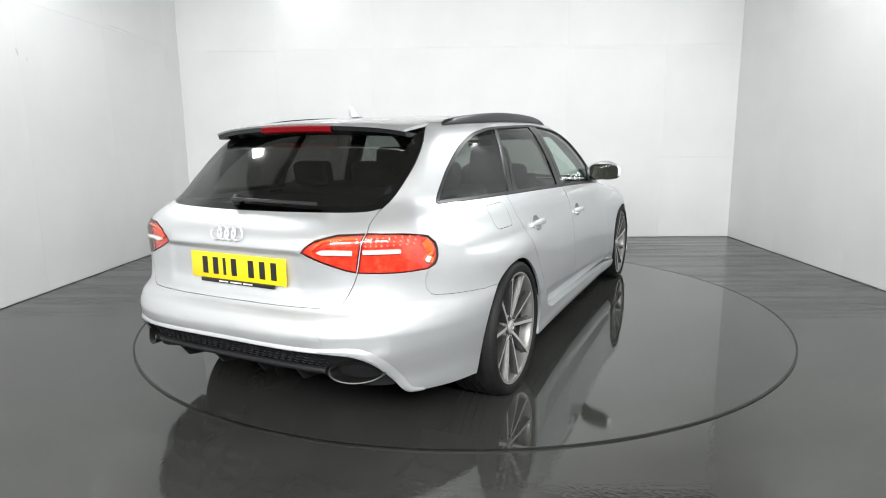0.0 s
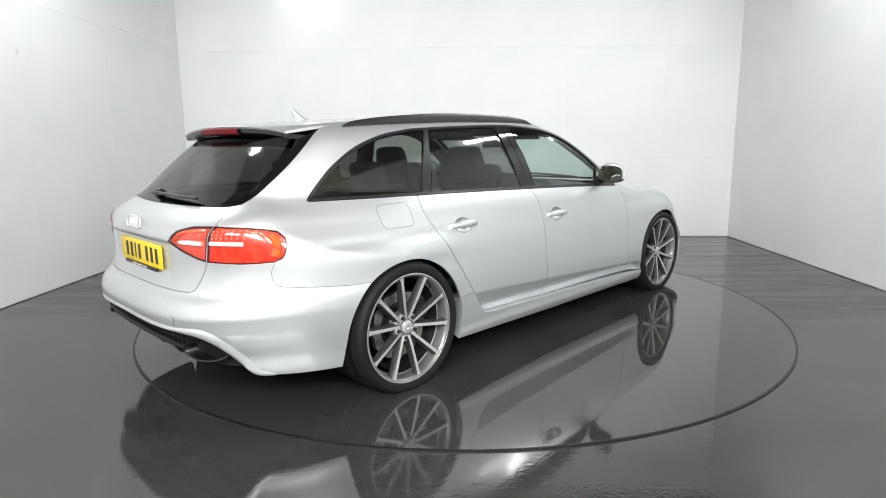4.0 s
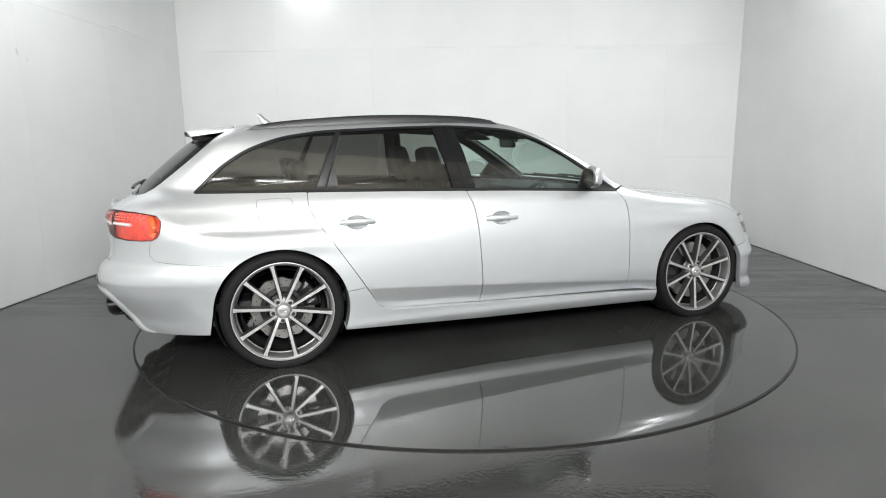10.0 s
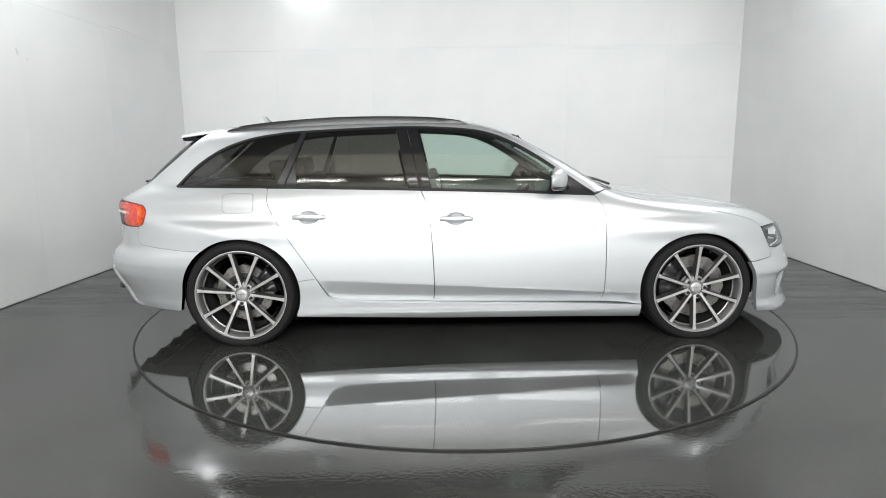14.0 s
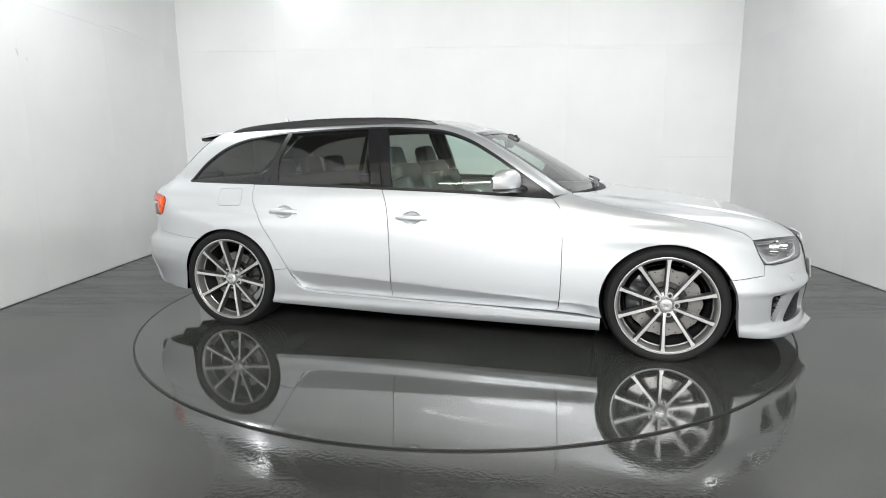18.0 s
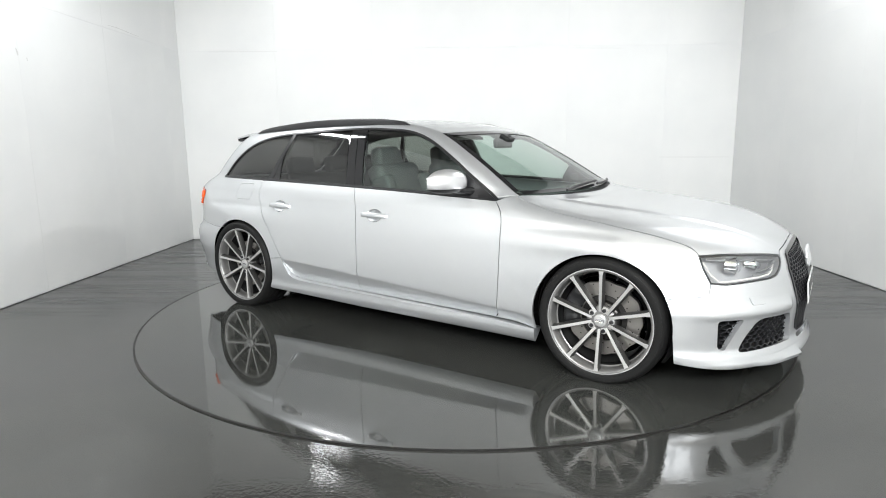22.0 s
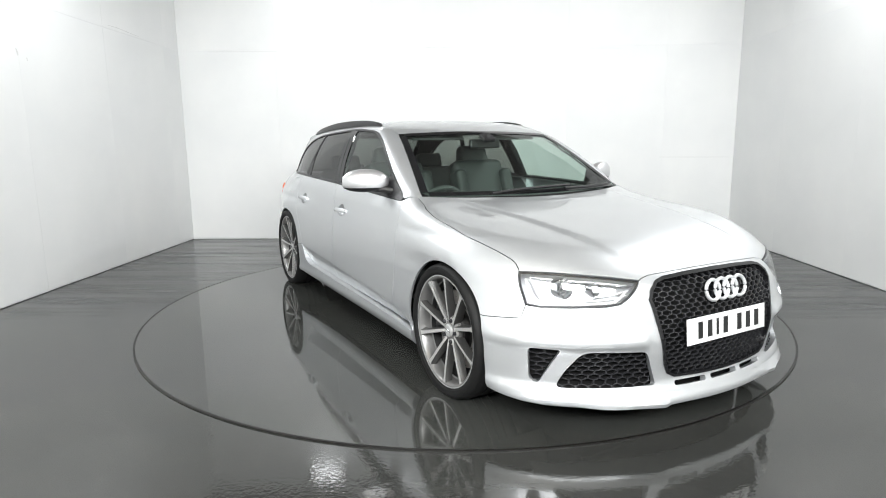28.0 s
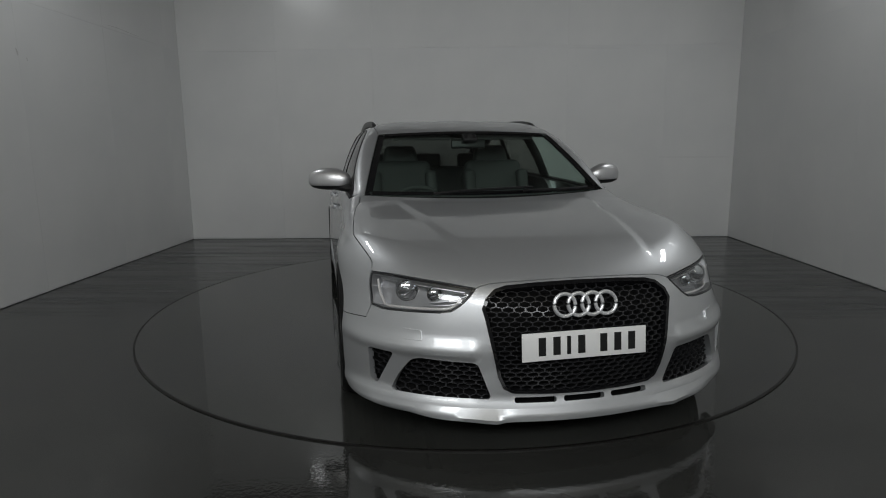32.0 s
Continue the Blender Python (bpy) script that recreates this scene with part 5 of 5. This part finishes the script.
part("sun_visor", box(bmesh.new(), .20, -.30, 1.275, .13, .40, .016, .006, tilt(25)), BLACK_LINING)
part("sun_visor", box(bmesh.new(), .20, .30, 1.275, .13, .40, .016, .006, tilt(25)), BLACK_LINING)

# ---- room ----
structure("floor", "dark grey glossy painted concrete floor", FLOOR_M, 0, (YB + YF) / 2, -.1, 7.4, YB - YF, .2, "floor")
BOARD_T = .012
backs = structure("wall_back", "white painted board wall with faint joints", WALL_M, 0, YB + BOARD_T + .1, ZC / 2, 7.6, .2, ZC, "wall")
lefts = structure("wall_left", "white painted board wall with faint joints", WALL_M, XL - BOARD_T - .1, -2.2, ZC / 2, .2, 10.8, ZC, "wall")
rights = structure("wall_right", "white painted board wall with faint joints", WALL_M, XR + BOARD_T + .1, -2.2, ZC / 2, .2, 10.8, ZC, "wall")
structure("wall_front", "pale wall behind the camera", WALL_M, 0, YF - .1, ZC / 2, 7.4, .2, ZC, "wall")
structure("ceiling", "grey painted ceiling", CEIL_M, 0, .1, ZC + .1, 7.4, 6.4, .2, "ceiling")
structure("ceiling_entrance", "cream painted ceiling behind the turntable bay", CREAM_M, 0, -5.4, ZC + .1, 7.4, 4.6, .2, "ceiling")


def board_mesh(w, h):
    bm = box(bmesh.new(), 0, 0, 0, w - .0008, BOARD_T, h - .0008, .0004)
    me = bpy.data.meshes.new("board")
    bm.to_mesh(me)
    bm.free()
    me.materials.append(WALL_M)
    return me


def boards(wall, spans, place):
    """Boards 2.44 m high and cut ones above, along a wall."""
    for a, b in spans:
        for z0, z1 in ((0.007, 2.40), (2.40, ZC)):
            ob = new("board", board_mesh(b - a, z1 - z0))
            ob.parent = wall
            ob.matrix_world = place((a + b) / 2, (z0 + z1) / 2)


def steps(lo, hi, first, width=1.22):
    cuts = [first + k * width for k in range(-12, 13)]
    cuts = [lo] + [c for c in cuts if lo + .05 < c < hi - .05] + [hi]
    return list(zip(cuts, cuts[1:]))


boards(backs, steps(XL, XR, -1.085), lambda u, z: Matrix.Translation((u, YB + BOARD_T / 2, z)))
boards(lefts, steps(YF, YB, 1.60), lambda u, z: Matrix.Translation((XL - BOARD_T / 2, u, z)) @ Euler((0, 0, radians(90))).to_matrix().to_4x4())
boards(rights, steps(YF, YB, .88), lambda u, z: Matrix.Translation((XR + BOARD_T / 2, u, z)) @ Euler((0, 0, radians(90))).to_matrix().to_4x4())
SCUFF = material("grey_scuff", (0.62, 0.62, 0.61), 0.7)


def scuff(wall, pts, width):
    """A thin grey rub mark lying on a wall's boards."""
    bm = tube(bmesh.new(), pts, [width * (.35 + .65 * math.sin(math.pi * (k + .5) / len(pts))) for k in range(len(pts))], 6)
    c = sum((v.co for v in bm.verts), Vector()) / len(bm.verts)
    axis = 1 if wall is backs else 0
    for v in bm.verts:
        v.co[axis] = c[axis] + (v.co[axis] - c[axis]) * .06
    ob = link("scuff_mark", bm, SCUFF)
    ob.parent = wall
    ob.matrix_parent_inverse = wall.matrix_world.inverted()


on_left, on_back = XL + .0004, YB - .0004
scuff(lefts, [(on_left, 1.69, 2.432), (on_left, 1.86, 2.436), (on_left, 2.05, 2.428), (on_left, 2.28, 2.418)], .0035)
scuff(lefts, [(on_left, .36, 2.01), (on_left, .37, 1.98), (on_left, .375, 1.955)], .010)
scuff(lefts, [(on_left, .47, 1.95), (on_left, .48, 1.925)], .007)
scuff(backs, [(-3.15, on_back, 2.386), (-2.85, on_back, 2.383), (-2.55, on_back, 2.380), (-2.28, on_back, 2.377)], .003)
scuff(backs, [(2.55, on_back, 1.026), (2.85, on_back, 1.024), (3.15, on_back, 1.021), (3.42, on_back, 1.02)], .003)
scuff(backs, [(1.36, on_back, 2.372), (1.7, on_back, 2.366), (2.02, on_back, 2.362)], .0025)

bm = lathe(bmesh.new(), [(0.001, 0), (R_TABLE - .006, 0)], segments=160)
bmesh.ops.transform(bm, matrix=pose(0, 0, .006, 90), verts=bm.verts)
bmesh.ops.recalc_face_normals(bm, faces=bm.faces)
table = link("turntable", bm, TABLE_M)
tagged(table, "round grey glossy turntable set in the floor", "turntable")
bm = lathe(bmesh.new(), [(R_TABLE - .006, -.006), (R_TABLE - .006, 0.0005), (R_TABLE + .006, 0.0005), (R_TABLE + .006, -.006)], segments=160)
bmesh.ops.transform(bm, matrix=pose(0, 0, .006, 90), verts=bm.verts)
link("edge_ring", bm, STEEL_EDGE, table, "dark steel edge ring")


# lamps: floods on the ceiling over the turntable and behind the camera, and two small ones at the walls' heads
def flood(place, target, w, h, watts, label, spread=180):
    back = Matrix(look(place, target))
    lamp_ob = tagged(link("flood_lamp", box(bmesh.new(), 0, 0, .045, w + .06, h + .06, .07, .012), BLACK_TRIM), label, "lamp", "flood lamps")
    lamp_ob.matrix_world = back
    area_lamp("flood_light", Vector(place) + (Vector(target) - Vector(place)).normalized() * .004, target, w, h, watts, spread=spread)
    hang = Vector(place) - (Vector(target) - Vector(place)).normalized() * .06
    br = link("bracket", tube(bmesh.new(), [back.inverted() @ hang, back.inverted() @ Vector((hang.x, hang.y, ZC))], .012, 8), BLACK_TRIM, lamp_ob)


for ax in (-1.7, 0.0, 1.7):
    flood((ax, -5.6, 2.5), (ax * .3, 0.3, .8), 1.3, .8, LAMP_FRONT, "black flood lamp hung behind the camera", 165)
for ax in (-3.0, 3.0):
    flood((ax, .4, 3.44), (ax * .1, .2, .4), 1.0, .16, LAMP_TOP, "long black flood lamp under the ceiling")
flood((-1.85, 3.02, 3.28), (-1.85, 3.06, 0), .4, .16, LAMP_WALL, "black flood lamp near the wall head")
flood((3.28, 1.35, 3.1), (3.32, 1.35, 0), .16, .4, LAMP_WALL, "black flood lamp near the wall head")


def tube_lamp(x, y):
    """A bare fluorescent tube on a white batten, hung a little under the ceiling."""
    lamp_ob = tagged(link("tube_lamp", box(bmesh.new(), 0, 0, .03, 1.52, .07, .05, .008), WALL_M), "white fluorescent tube lamp hung under the cream ceiling", "lamp", "tube lamps")
    lamp_ob.location = (x, y, ZC - .30)
    link("glowing_tube", tube(bmesh.new(), [(-.74, 0, -.025), (.74, 0, -.025)], .019, 10), LAMP_GLOW, lamp_ob, "glowing white tube")
    for e in (-.6, .6):
        link("hanger", tube(bmesh.new(), [(e, 0, .05), (e, 0, .30)], .005, 6), BLACK_TRIM, lamp_ob)


for tx in (-2.2, 0, 2.2):
    for ty in (-5.0, -6.6):
        tube_lamp(tx, ty)


def motions():
    for thing in (car, table):
        walk(thing, [(t, pose(0, 0, 0.006 if thing is car else 0, 0, 0, a)) for t, a in HEADING])


motions()
